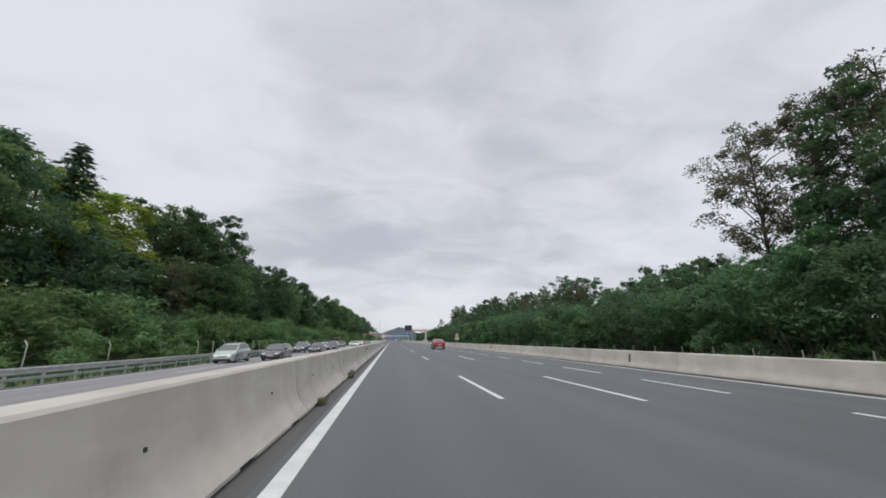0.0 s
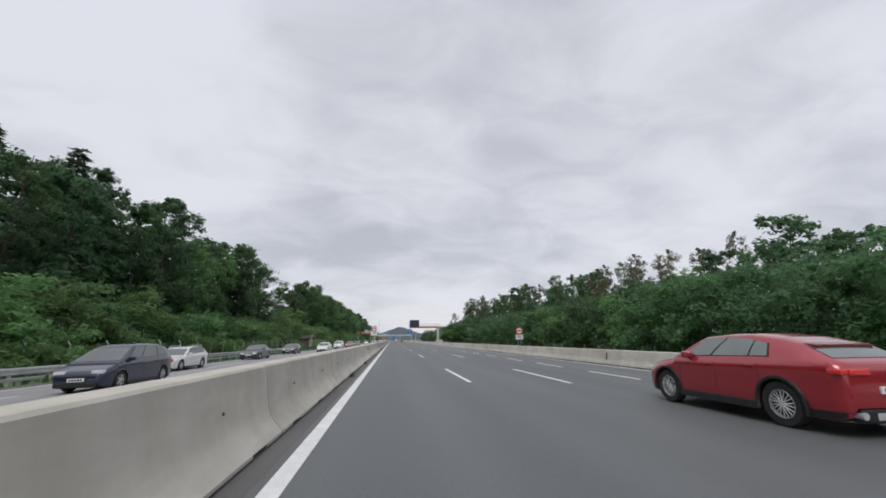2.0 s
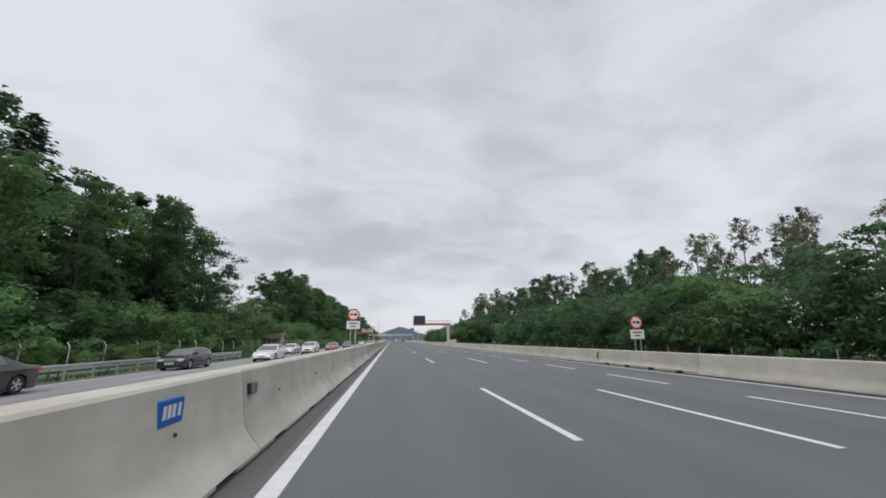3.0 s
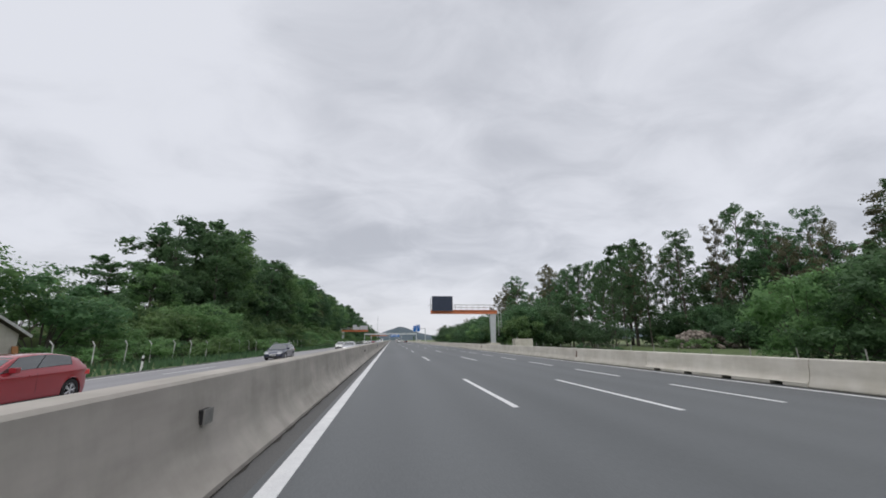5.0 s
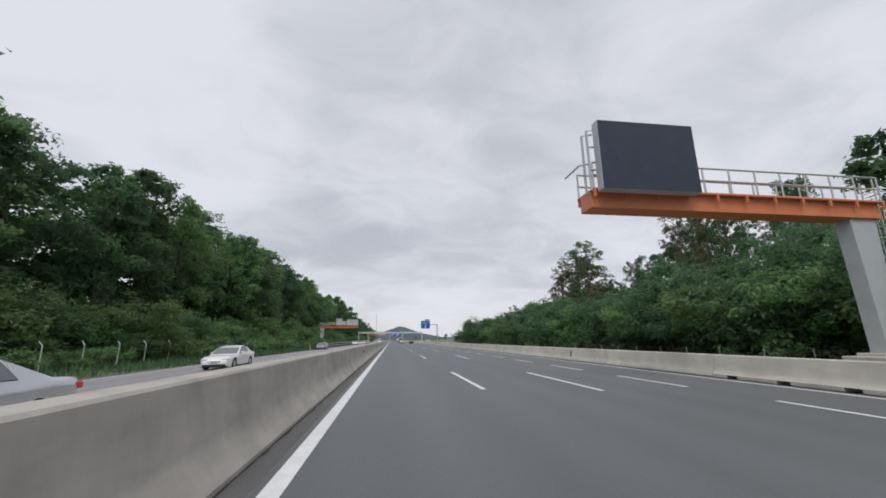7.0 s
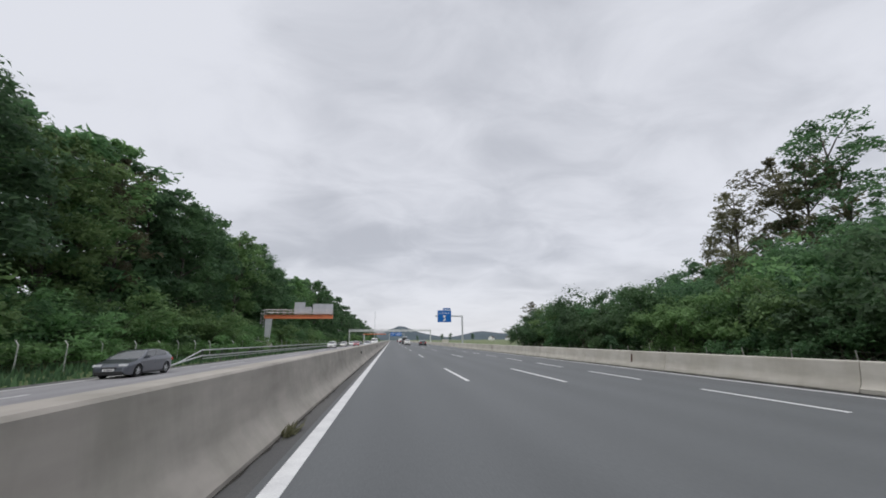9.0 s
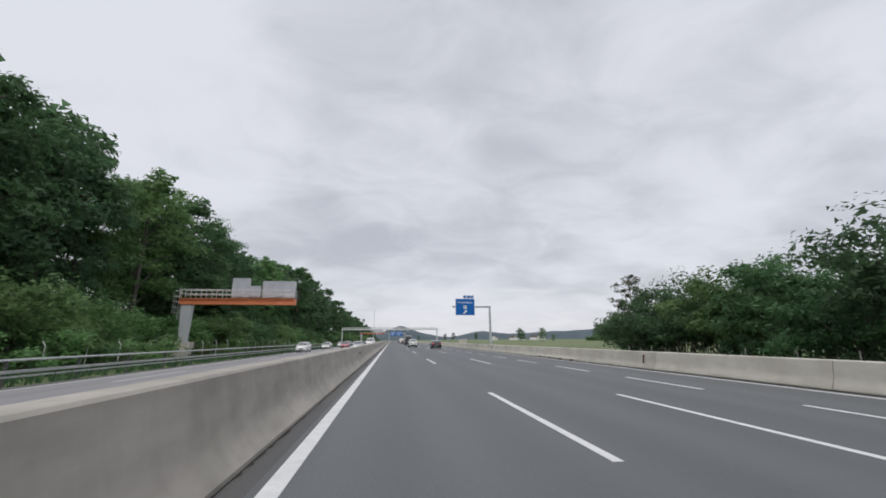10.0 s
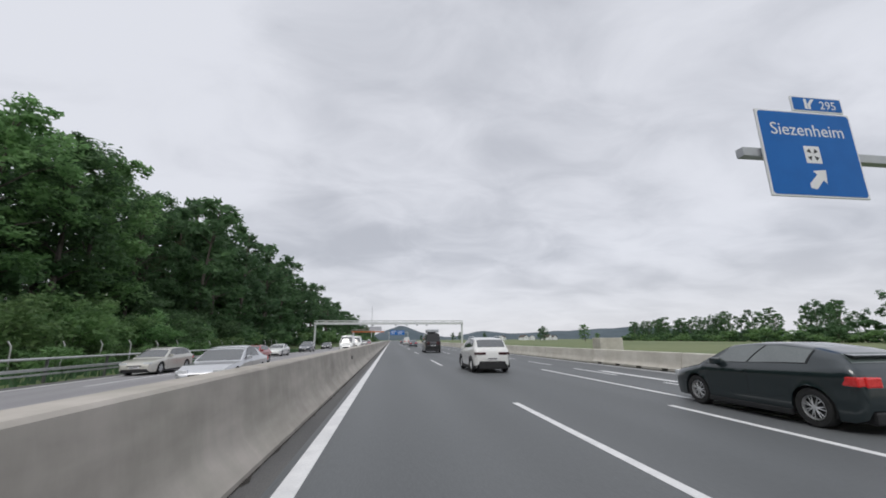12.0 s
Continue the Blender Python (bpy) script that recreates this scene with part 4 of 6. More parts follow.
def cantilever_gantry(name, post_x, tip_x, y, z_beam, label, front):
    """A cantilever gantry: flared steel post on a plinth, orange box beam with a walkway and handrails, ladder up the post."""
    g = tagged(empty(name, post_x, y, 0), label, "gantry")
    s = 1 if tip_x > post_x else -1
    span = abs(tip_x - post_x)
    bm = bmesh.new()
    prof = [(-0.55, -0.3, 0.0), (0.55, -0.3, 0.0), (0.55, 0.3, 0.0), (-0.55, 0.3, 0.0)]
    lo = [bm.verts.new((a * 0.72, b, 0.9 if front else 1.4)) for a, b, c in prof]
    hi = [bm.verts.new((a * 1.1, b, z_beam)) for a, b, c in prof]
    for i in range(4):
        bm.faces.new((lo[i], lo[(i + 1) % 4], hi[(i + 1) % 4], hi[i]))
    bm.faces.new(lo[::-1]); bm.faces.new(hi)
    bmesh.ops.bevel(bm, geom=bm.edges[:], offset=0.02, segments=1, affect="EDGES")
    part("post", bm, M_GREY_STEEL, g)
    bm = bmesh.new()
    zp = 0.78 if front else 1.28
    box(bm, *((-1.15, 1.15) if front else (-0.72, 0.72)), -0.75, 0.75, -0.6, zp - (0.0 if front else 0.55), 0.03)
    box(bm, *((-0.7, 0.7) if front else (-1.0, 1.0)), -0.55, 0.55, zp - (0.0 if front else 0.55), zp + 0.12, 0.02)
    part("plinth", bm, M_CONCRETE_PALE, g)
    bm = bmesh.new()
    x0, x1 = sorted((-0.75 * s, span * s))
    box(bm, x0, x1, -0.42, 0.42, z_beam, z_beam + 0.62, 0.025)
    part("beam", bm, M_ORANGE, g)
    bm = bmesh.new()
    box(bm, x0, x1, -0.62, 0.62, z_beam + 0.62, z_beam + 0.68)
    k = int((x1 - x0) / 1.2)
    for i in range(k + 1):
        x = x0 + 0.06 + (x1 - x0 - 0.12) * i / k
        for yy in (-0.64, 0.56):
            box(bm, x - 0.04, x + 0.04, yy, yy + 0.08, z_beam + 0.35, z_beam + 0.62)
    part("walkway", bm, M_ORANGE, g)
    for yy in (-0.58, 0.58):
        bm = bmesh.new()
        lattice_rail(bm, x0 + 0.05, x1 - 0.05, yy, z_beam + 0.68, 1.0, 1.15)
        part("handrail", bm, M_GALV, g)
    bm = bmesh.new()
    xl, z_lo = (-1.05 * s, 2.2) if front else (-0.92 * s, 3.9)
    for yy in (-0.22, 0.22):
        tube(bm, [(xl, yy, z_lo), (xl, yy, z_beam + 1.8)], 0.03, sides=5)
    for i in range(int((z_beam + 1.6 - z_lo) / 0.3)):
        tube(bm, [(xl, -0.22, z_lo + 0.1 + 0.3 * i), (xl, 0.22, z_lo + 0.1 + 0.3 * i)], 0.018, sides=4)
    for i in range(5):
        z = z_lo + 0.8 + (0.85 if front else 0.62) * i
        tube(bm, [(xl, -0.32, z), (xl - 0.45 * s, -0.34, z), (xl - 0.66 * s, 0, z), (xl - 0.45 * s, 0.34, z), (xl, 0.32, z)], 0.02, sides=4)
    for yy in (-0.3, 0.0, 0.3):
        tube(bm, [(xl - 0.55 * s, yy, z_lo + 0.7), (xl - 0.55 * s, yy, z_beam + 1.2)], 0.018, sides=4)
    part("ladder", bm, M_GALV, g)
    return g


def panel_box(name, g, x0, x1, z0, z1, y0, y1, face_mat, body_mat, face_front, label):
    """A display cabinet: sheet-metal case, raised frame, face set into it."""
    bm = bmesh.new()
    box(bm, x0, x1, y0, y1, z0, z1, 0.03)
    o = part(name, bm, body_mat, g, label)
    bm = bmesh.new()
    yy = y0 - 0.006 if face_front else y1 + 0.006
    box(bm, x0 + 0.02, x1 - 0.02, yy - 0.006, yy + 0.006, z0 + 0.02, z1 - 0.02)
    part("face", bm, face_mat, o)
    return o


# sign bridge over the right lanes, its dark display facing the traffic
G1 = cantilever_gantry("sign_gantry", 18.7, 7.05, 216.9, 6.14, "orange cantilever gantry with a switched-off dark display panel", True)
p1 = panel_box("display", G1, -11.52, -7.70, 6.62, 9.30, -1.05, -0.68, M_PANEL_DARK, M_GREY_STEEL, True, "large dark switched-off display panel")
bm = bmesh.new()
for yy in (-0.62, -0.25):
    tube(bm, [(-11.72, yy, 6.7), (-11.72, yy, 9.05), (-11.3, yy, 9.15)], 0.045, sides=6)
for zz in (7.5, 8.4):
    tube(bm, [(-11.72, -0.62, zz), (-11.3, -0.66, zz)], 0.035, sides=6)
tube(bm, [(-11.72, -0.58, 7.75), (-12.1, -0.58, 7.65), (-12.1, 0.58, 7.65)], 0.034, sides=6)
part("bracket", bm, M_GREY_STEEL, p1)

# its counterpart over the oncoming lanes, seen from behind
G2 = cantilever_gantry("sign_gantry", -23.4, -11.5, 342.0, 5.62, "orange cantilever gantry carrying grey sign cabinets seen from behind", False)
for x0, x1, z0, z1 in ((7.95, 11.75, 6.5, 8.5), (4.5, 6.45, 6.5, 8.8), (6.35, 7.75, 6.55, 7.9)):
    c = panel_box("cabinet", G2, x0, x1, z0, z1, 0.2, 0.6, M_PANEL_DARK, M_PANEL_BACK, False, "grey sheet-metal sign cabinet")
    bm = bmesh.new()
    for z in (z0 + 0.9, z1 - 0.12):
        box(bm, x0 + 0.06, x1 - 0.06, 0.18, 0.2, z - 0.02, z + 0.02)
    part("stiffener", bm, M_PANEL_BACK, c)
    bm = bmesh.new()
    box(bm, (x0 + x1) / 2 - 0.5, (x0 + x1) / 2 + 0.4, 0.14, 0.198, z0 + 0.12, z0 + 0.75, 0.01)
    part("hatch", bm, M_PANEL_BACK, c)


def bank_rail(x0, x1, y):
    """A steel handrail climbing from the bank to the foot of the gantry."""
    g = tagged(empty("handrail", x0, y, 0), "dull steel handrail climbing beside the gantry's concrete plinth", "handrail")
    rise = 1.45
    for top, r in ((0.80, 0.045), (0.36, 0.035)):
        bm = bmesh.new()
        tube(bm, [(0, 0, top), (x1 - x0, 0, top + rise)], r, sides=6)
        part("rail", bm, M_GALV, g)
    for f in (0.06, 0.5, 0.94):
        bm = bmesh.new()
        x = (x1 - x0) * f
        tube(bm, [(x, 0.05, ground_z(x0 + x, y) - 0.3), (x, 0.05, 0.80 + rise * f)], 0.035, sides=6)
        part("post", bm, M_GALV, g)


bank_rail(-27.9, -24.5, 341.0)


def text_part(txt, size, x, y, z, parent, mat, name="lettering"):
    """Flat raised lettering, facing the oncoming viewer (towards -y)."""
    cu = bpy.data.curves.new(name, "FONT")
    cu.body, cu.size, cu.extrude, cu.align_x = txt, size, 0.004, "CENTER"
    cu.resolution_u = 3
    tmp = bpy.data.objects.new(name, cu)
    scene.collection.objects.link(tmp)
    me = bpy.data.meshes.new_from_object(tmp.evaluated_get(bpy.context.evaluated_depsgraph_get()))
    bpy.data.objects.remove(tmp)
    me.materials.clear(); me.materials.append(mat)
    ob = new(name, me)
    ob.parent = parent
    ob.matrix_basis = pose(x, y, z, 90, 0, 0)
    return ob


def flat_shape(name, pts, y, parent, mat, label=""):
    """A thin plate of the (x, z) outline, facing -y."""
    bm = bmesh.new()
    f = bm.faces.new([bm.verts.new((x, y, z)) for x, z in pts])
    r = bmesh.ops.extrude_face_region(bm, geom=[f])
    bmesh.ops.translate(bm, vec=(0, 0.004, 0), verts=[v for v in r["geom"] if isinstance(v, bmesh.types.BMVert)])
    bmesh.ops.recalc_face_normals(bm, faces=bm.faces)
    return part(name, bm, mat, parent, label)


def rounded(x0, x1, z0, z1, r, n=4):
    pts = []
    for cx, cz, a0 in ((x1 - r, z0 + r, -90), (x1 - r, z1 - r, 0), (x0 + r, z1 - r, 90), (x0 + r, z0 + r, 180)):
        pts += [(cx + r * math.cos(radians(a0 + 90 * i / n)), cz + r * math.sin(radians(a0 + 90 * i / n))) for i in range(n + 1)]
    return pts


def exit_sign():
    s = tagged(empty("exit_sign", 14.02, 367.95, 0), "blue motorway exit sign with white lettering on a grey bent post", "road sign")
    bm = bmesh.new()
    tube(bm, [(4.95, 0.363, -0.454), (4.95, 0.363, 7.80)], 0.25, 0.20, 12)
    box(bm, -2.45, 5.12, 0.20, 0.50, 7.55, 7.88, 0.03)
    part("post", bm, M_GREY_STEEL, s)
    bm = bmesh.new()
    box(bm, -1.90, 1.90, 0.000, 0.068, 6.05, 9.27, 0.023)
    for x in (-1.25, 1.25):
        box(bm, x - 0.057, x + 0.057, 0.068, 0.227, 6.242, 9.080)
    pl = part("panel", bm, M_SIGN_WHITE, s, "white-rimmed blue sign panel")
    flat_shape("blue_field", rounded(-1.835, 1.835, 6.115, 9.205, 0.12), -0.007, pl, M_SIGN_BLUE)
    text_part("Siezenheim", 0.655, 0.02, -0.011, 8.32, pl, M_SIGN_WHITE)
    flat_shape("pictogram", rounded(-0.31, 0.31, 7.29, 7.93, 0.034), -0.012, pl, M_SIGN_WHITE)
    for a in range(4):
        c, q = 0.155 * math.cos(a * math.pi / 2 + 0.785), 0.155 * math.sin(a * math.pi / 2 + 0.785)
        w = Vector((c, q)).normalized()
        p = Vector((-w.y, w.x)) * 0.085
        flat_shape("pictogram_mark", [(c + w.x * 0.08 + p.x, 7.61 + q + w.y * 0.08 + p.y), (c + w.x * 0.08 - p.x, 7.61 + q + w.y * 0.08 - p.y), (c - w.x * 0.09, 7.61 + q - w.y * 0.09)], -0.018, pl, M_BLACK)
    # arrow pointing up to the right
    ar = [(-0.375, 6.379), (-0.148, 6.333), (0.182, 6.674), (0.306, 6.549), (0.363, 7.060), (-0.148, 7.003), (-0.023, 6.867), (-0.375, 6.538)]
    flat_shape("arrow", ar, -0.012, pl, M_SIGN_WHITE)
    bm = bmesh.new()
    box(bm, -0.35, 1.74, 0.000, 0.057, 9.30, 9.90, 0.017)
    nb = part("number_plate", bm, M_SIGN_WHITE, s, "small blue junction number plate")
    flat_shape("blue_field", rounded(-0.30, 1.69, 9.35, 9.85, 0.057), -0.007, nb, M_SIGN_BLUE)
    text_part("295", 0.46, 1.12, -0.011, 9.43, nb, M_SIGN_WHITE)
    # junction symbol: a through road and a road that branches off it
    flat_shape("junction_symbol", [(0.16, 9.40), (0.27, 9.40), (0.27, 9.80), (0.16, 9.80)], -0.012, nb, M_SIGN_WHITE)
    flat_shape("junction_symbol", [(0.29, 9.40), (0.40, 9.40), (0.40, 9.56), (0.60, 9.80), (0.46, 9.80), (0.29, 9.60)], -0.012, nb, M_SIGN_WHITE)


exit_sign()


def disc(name, x, y, z, r, parent, mat, n=28, label=""):
    return flat_shape(name, [(x + r * math.cos(2 * math.pi * i / n), z + r * math.sin(2 * math.pi * i / n)) for i in range(n)], y, parent, mat, label)


def no_overtaking_sign(x, y, z, base_z, size):
    """Round prohibition sign with two cars over a white supplementary plate, on two steel posts."""
    s = tagged(empty("road_sign", x, y, 0), "round red-rimmed no-overtaking sign above a white supplementary plate", "road sign", "no-overtaking signs")
    bm = bmesh.new()
    for dx in (-0.22, 0.22):
        tube(bm, [(dx * size, 0.06, base_z), (dx * size, 0.06, z + 0.3 * size)], 0.035, sides=8)
    part("post", bm, M_GALV, s)
    d = disc("disc", 0, 0, z, 0.5 * size, s, M_SIGN_RED)
    disc("white_field", 0, -0.006, z, 0.39 * size, d, M_SIGN_WHITE)
    for dx, m in ((-0.17, M_SIGN_RED), (0.16, M_BLACK)):
        q = size
        flat_shape("car_symbol", [((dx - 0.14) * q, z - 0.09 * q), ((dx + 0.14) * q, z - 0.09 * q), ((dx + 0.14) * q, z + 0.02 * q), ((dx + 0.08) * q, z + 0.11 * q), ((dx - 0.08) * q, z + 0.11 * q), ((dx - 0.14) * q, z + 0.02 * q)], -0.011, d, m)
    bm = bmesh.new()
    box(bm, -0.56 * size, 0.56 * size, 0.0, 0.02, z - 1.22 * size, z - 0.55 * size, 0.006)
    p = part("plate", bm, M_SIGN_WHITE, s, "white rectangular plate")
    for k, w in enumerate((0.36, 0.22)):
        flat_shape("plate_bar", [(-w * size, z - (0.78 + 0.24 * k) * size), (w * size, z - (0.78 + 0.24 * k) * size), (w * size, z - (0.70 + 0.24 * k) * size), (-w * size, z - (0.70 + 0.24 * k) * size)], -0.008, p, M_BLACK)


no_overtaking_sign(X_MEDIAN, 110.6, 3.0, 1.09, 0.70)
no_overtaking_sign(19.2, 115.6, 2.75, -0.4, 1.05)


def toll_portal(name, y, x0, x1, z, mat, label):
    """A portal gantry that spans both carriageways: two legs, a truss beam of chords and diagonals, sensor boxes."""
    g = tagged(empty(name, 0, y, 0), label, "gantry")
    for x in (x0, x1):
        bm = bmesh.new()
        box(bm, x - 0.22, x + 0.22, -0.3, 0.3, -0.6, z, 0.03)
        part("leg", bm, mat, g)
    bm = bmesh.new()
    for yy in (-0.5, 0.5):
        for zz in (z, z + 0.95):
            box(bm, x0 - 0.3, x1 + 0.3, yy - 0.07, yy + 0.07, zz - 0.08, zz + 0.08)
        n = 30
        for i in range(n):
            a, b = x0 + (x1 - x0) * i / n, x0 + (x1 - x0) * (i + 1) / n
            tube(bm, [(a, yy, z if i % 2 else z + 0.95), (b, yy, z + 0.95 if i % 2 else z)], 0.035, sides=4)
        box(bm, x0 - 0.3, x1 + 0.3, yy - 0.03, yy + 0.03, z + 0.10, z + 0.52)
    part("truss", bm, mat, g)
    for x in (-9, -5.5, 1, 4.2, 7.2, 10):
        bm = bmesh.new()
        box(bm, x - 0.25, x + 0.25, -0.9, -0.4, z - 0.5, z - 0.1, 0.03)
        part("sensor_box", bm, M_GREY_STEEL, g)
    return g


M_PALE_STEEL = material("pale_painted_steel", (0.55, 0.57, 0.57), (0.66, 0.68, 0.67), rough=0.5, scale=1.0)
toll_portal("toll_gantry", 473.0, -21.7, 20.6, 6.0, M_PALE_STEEL, "pale steel truss gantry spanning both carriageways")
gx = cantilever_gantry("sign_gantry", -22.0, -4.5, 590.0, 5.9, "orange cantilever gantry over the oncoming lanes far ahead", False)
panel_box("cabinet", gx, 9.0, 16.0, 6.8, 9.2, 0.2, 0.6, M_PANEL_DARK, M_PANEL_BACK, False, "grey sheet-metal sign cabinet")


def overhead_signs(y):
    g = tagged(empty("overhead_sign", 0, y, 0), "pair of blue direction signs on a steel bridge far ahead", "road sign")
    bm = bmesh.new()
    box(bm, -3.0, 14.0, -0.2, 0.2, 7.4, 7.8, 0.03)
    box(bm, 13.3, 13.8, -0.25, 0.25, -0.4, 7.6, 0.03); box(bm, -2.3, -1.9, -0.25, 0.25, 0.6, 7.6, 0.03)
    part("bridge", bm, M_GREY_STEEL, g)
    for x0, x1 in ((-1.0, 4.2), (4.8, 10.6)):
        bm = bmesh.new()
        box(bm, x0, x1, -0.4, -0.3, 5.6, 9.4, 0.03)
        p = part("panel", bm, M_SIGN_BLUE, g)
        for k in range(3):
            flat_shape("writing_bar", [(x0 + 0.6, 8.4 - 1.0 * k), (x1 - 0.6 - 0.7 * k, 8.4 - 1.0 * k), (x1 - 0.6 - 0.7 * k, 8.75 - 1.0 * k), (x0 + 0.6, 8.75 - 1.0 * k)], -0.41, p, M_SIGN_WHITE)


overhead_signs(690.0)


M_FENCE_DARK = material("dull_fence_steel", (0.08, 0.085, 0.08), (0.15, 0.155, 0.15), rough=0.7, scale=3.0, metal=0.3)
# ---------------------------------------------------------------- guard rails, fences, posts
def guard_rail(name, x, y0, y1, z, handrail, ramp):
    g = tagged(empty(name, x, 0, 0), "galvanised steel guard rail on posts beside the hard shoulder", "guard rail", "guard rails")
    def wbeam(zc, h):
        prof = [(0.0, zc - h / 2), (0.05, zc - h * 0.42), (0.05, zc - h * 0.12), (0.0, zc - 0.02), (0.0, zc + 0.02), (0.05, zc + h * 0.12), (0.05, zc + h * 0.42), (0.0, zc + h / 2)]
        return prof + [(px - 0.012, pz) for px, pz in prof[::-1]]
    part("rail", extrude_profile("rail", wbeam(z + 0.62, 0.14 if handrail else 0.31), y0 + ramp, y1, M_GALV), None, g)
    part("rail", extrude_profile("rail", wbeam(z + (0.40 if handrail else 0.27), 0.09 if handrail else 0.14), y0 + ramp, y1, M_GALV), None, g)
    if handrail:
        bm = bmesh.new()
        tube(bm, [(-0.1, y0 + ramp, z + 1.12), (-0.1, y1, z + 1.12)], 0.06, sides=8)
        tube(bm, [(-0.1, y0, z + 0.05), (-0.1, y0 + ramp, z + 1.12)], 0.06, sides=8)
        tube(bm, [(0.02, y0 - 1, z + 0.05), (0.02, y0 + ramp, z + 0.66)], 0.07, sides=8)
        part("top_rail", bm, M_GALV, g)
    n = int((y1 - y0 - ramp) / (4.0 if handrail else 2.0))
    me = None
    for i in range(n + 1):
        if me is None:
            bm = bmesh.new()
            box(bm, -0.13, -0.02, -0.035, 0.035, -0.5, 0.76 if not handrail else 1.1)
            me = bpy.data.meshes.new("post"); bm.to_mesh(me); bm.free(); me.materials.append(M_FENCE_DARK if handrail else M_GALV)
        p = new("post", me); p.parent = g; p.location = (0, y0 + ramp + (y1 - y0 - ramp) * i / n, z)


guard_rail("guard_rail", -16.7, -40.0, 134.0, -0.40, False, 0.0)
guard_rail("guard_rail", -16.7, 297.0, 404.0, -0.40, True, 4.5)


M_POST_DULL = material("weathered_post", (0.22, 0.22, 0.20), (0.36, 0.36, 0.33), rough=0.85, scale=5.0)
M_POST = material("pale_concrete_post", (0.46, 0.46, 0.44), (0.62, 0.62, 0.60), rough=0.85, scale=5.0)


def fence(x, y0, y1, gap, group, post_r, post_mat, high, crank, label):
    """A wire fence: posts, cranked at the top where asked, with wires between."""
    f = tagged(empty("wildlife_fence", x, y0, 0), label, "fence", group)
    bm = bmesh.new()
    tube(bm, [(0, 0, -0.4), (0, 0, high), (-crank, 0, high + 1.36 * crank)] if crank else [(0, 0, -0.4), (0, 0, high)], post_r, post_r * 0.9, 6)
    me = bpy.data.meshes.new("post"); bm.to_mesh(me); bm.free(); me.materials.append(post_mat)
    n = int((y1 - y0) / gap)
    for i in range(n + 1):
        p = new("post", me); p.parent = f
        p.location = (rv.uniform(-0.1, 0.1), gap * i, ground_z(x, y0 + gap * i))
        p.rotation_euler = (rv.uniform(-0.05, 0.05), rv.uniform(-0.06, 0.06), rv.uniform(-0.2, 0.2))
    bm = bmesh.new()
    for k in range(5):
        pts = [(0, gap * i, ground_z(x, y0 + gap * i) + high * (0.14 + 0.2 * k)) for i in range(0, n + 1, 2)]
        tube(bm, pts, 0.004, sides=3)
    part("wire", bm, M_FENCE_DARK, f)


fence(-22.0, 2.0, 440.0, 3.6, "wildlife fences", 0.042, M_POST, 1.75, 0.22, "grey wire wildlife fence with cranked concrete posts")
fence(19.9, -5.0, 340.0, 2.75, "wildlife fences", 0.032, M_POST_DULL, 1.22, 0.0, "low wire fence with thin pale posts behind the barrier")


def delineator(x, y, z):
    d = tagged(empty("delineator_post", x, y, z), "white plastic delineator post with a black band", "road post", "delineator posts")
    bm = bmesh.new()
    box(bm, -0.06, 0.06, -0.05, 0.05, -0.2, 0.62, 0.015); box(bm, -0.058, 0.058, -0.05, 0.05, 0.80, 1.0, 0.015)
    part("body", bm, M_SIGN_WHITE, d)
    bm = bmesh.new()
    box(bm, -0.062, 0.062, -0.052, 0.052, 0.62, 0.80)
    part("band", bm, M_BLACK, d)


for yy in (127, 176, 219, 292):
    delineator(-17.2, yy, -0.46)


def block_cabinet():
    c = tagged(empty("concrete_block", 16.4, 193.8, 0), "pale concrete block cabinet with lifting lugs behind the barrier", "block")
    bm = bmesh.new()
    box(bm, -1.15, 1.15, -0.6, 0.6, -0.5, 1.55, 0.05)
    part("body", bm, M_CONCRETE_PALE, c)
    for x in (-0.7, 0.7):
        bm = bmesh.new()
        tube(bm, [(x - 0.06, 0, 1.56), (x - 0.05, 0, 1.68), (x + 0.05, 0, 1.68), (x + 0.06, 0, 1.56)], 0.02, sides=5)
        part("lug", bm, M_GALV, c)


block_cabinet()
b2 = tagged(empty("concrete_block", 16.8, 387.0, 0), "pale concrete block cabinet beside the road", "block")
bm = bmesh.new()
box(bm, -0.95, 0.95, -0.6, 0.6, -0.5, 1.57, 0.05)
part("body", bm, M_CONCRETE_PALE, b2)


def rubble():
    r = tagged(empty("rubble_heap", 53.5, 209.0, -0.3), "big heap of broken stone and rubble in a clearing", "rubble heap")
    meshes = []
    for k in range(4):
        bm = bmesh.new()
        bmesh.ops.create_icosphere(bm, subdivisions=1, radius=0.5)
        for v in bm.verts:
            v.co *= rv.uniform(0.65, 1.15)
        me = bpy.data.meshes.new("stone"); bm.to_mesh(me); bm.free(); me.materials.append(M_STONE)
        meshes.append(me)
    for i in range(260):
        a, q = rv.uniform(0, 6.28), rv.uniform(0, 1)
        o = new("stone", rv.choice(meshes)); o.parent = r
        o.location = (5.5 * math.cos(a) * q, 6.5 * math.sin(a) * q, 2.9 * (1 - q ** 1.8) * rv.uniform(0.8, 1.0) + 0.1)
        o.rotation_euler = (rv.uniform(0, 6), rv.uniform(0, 6), rv.uniform(0, 6))
        s = rv.uniform(0.35, 1.25)
        o.scale = (s, s, s * 0.8)


rubble()


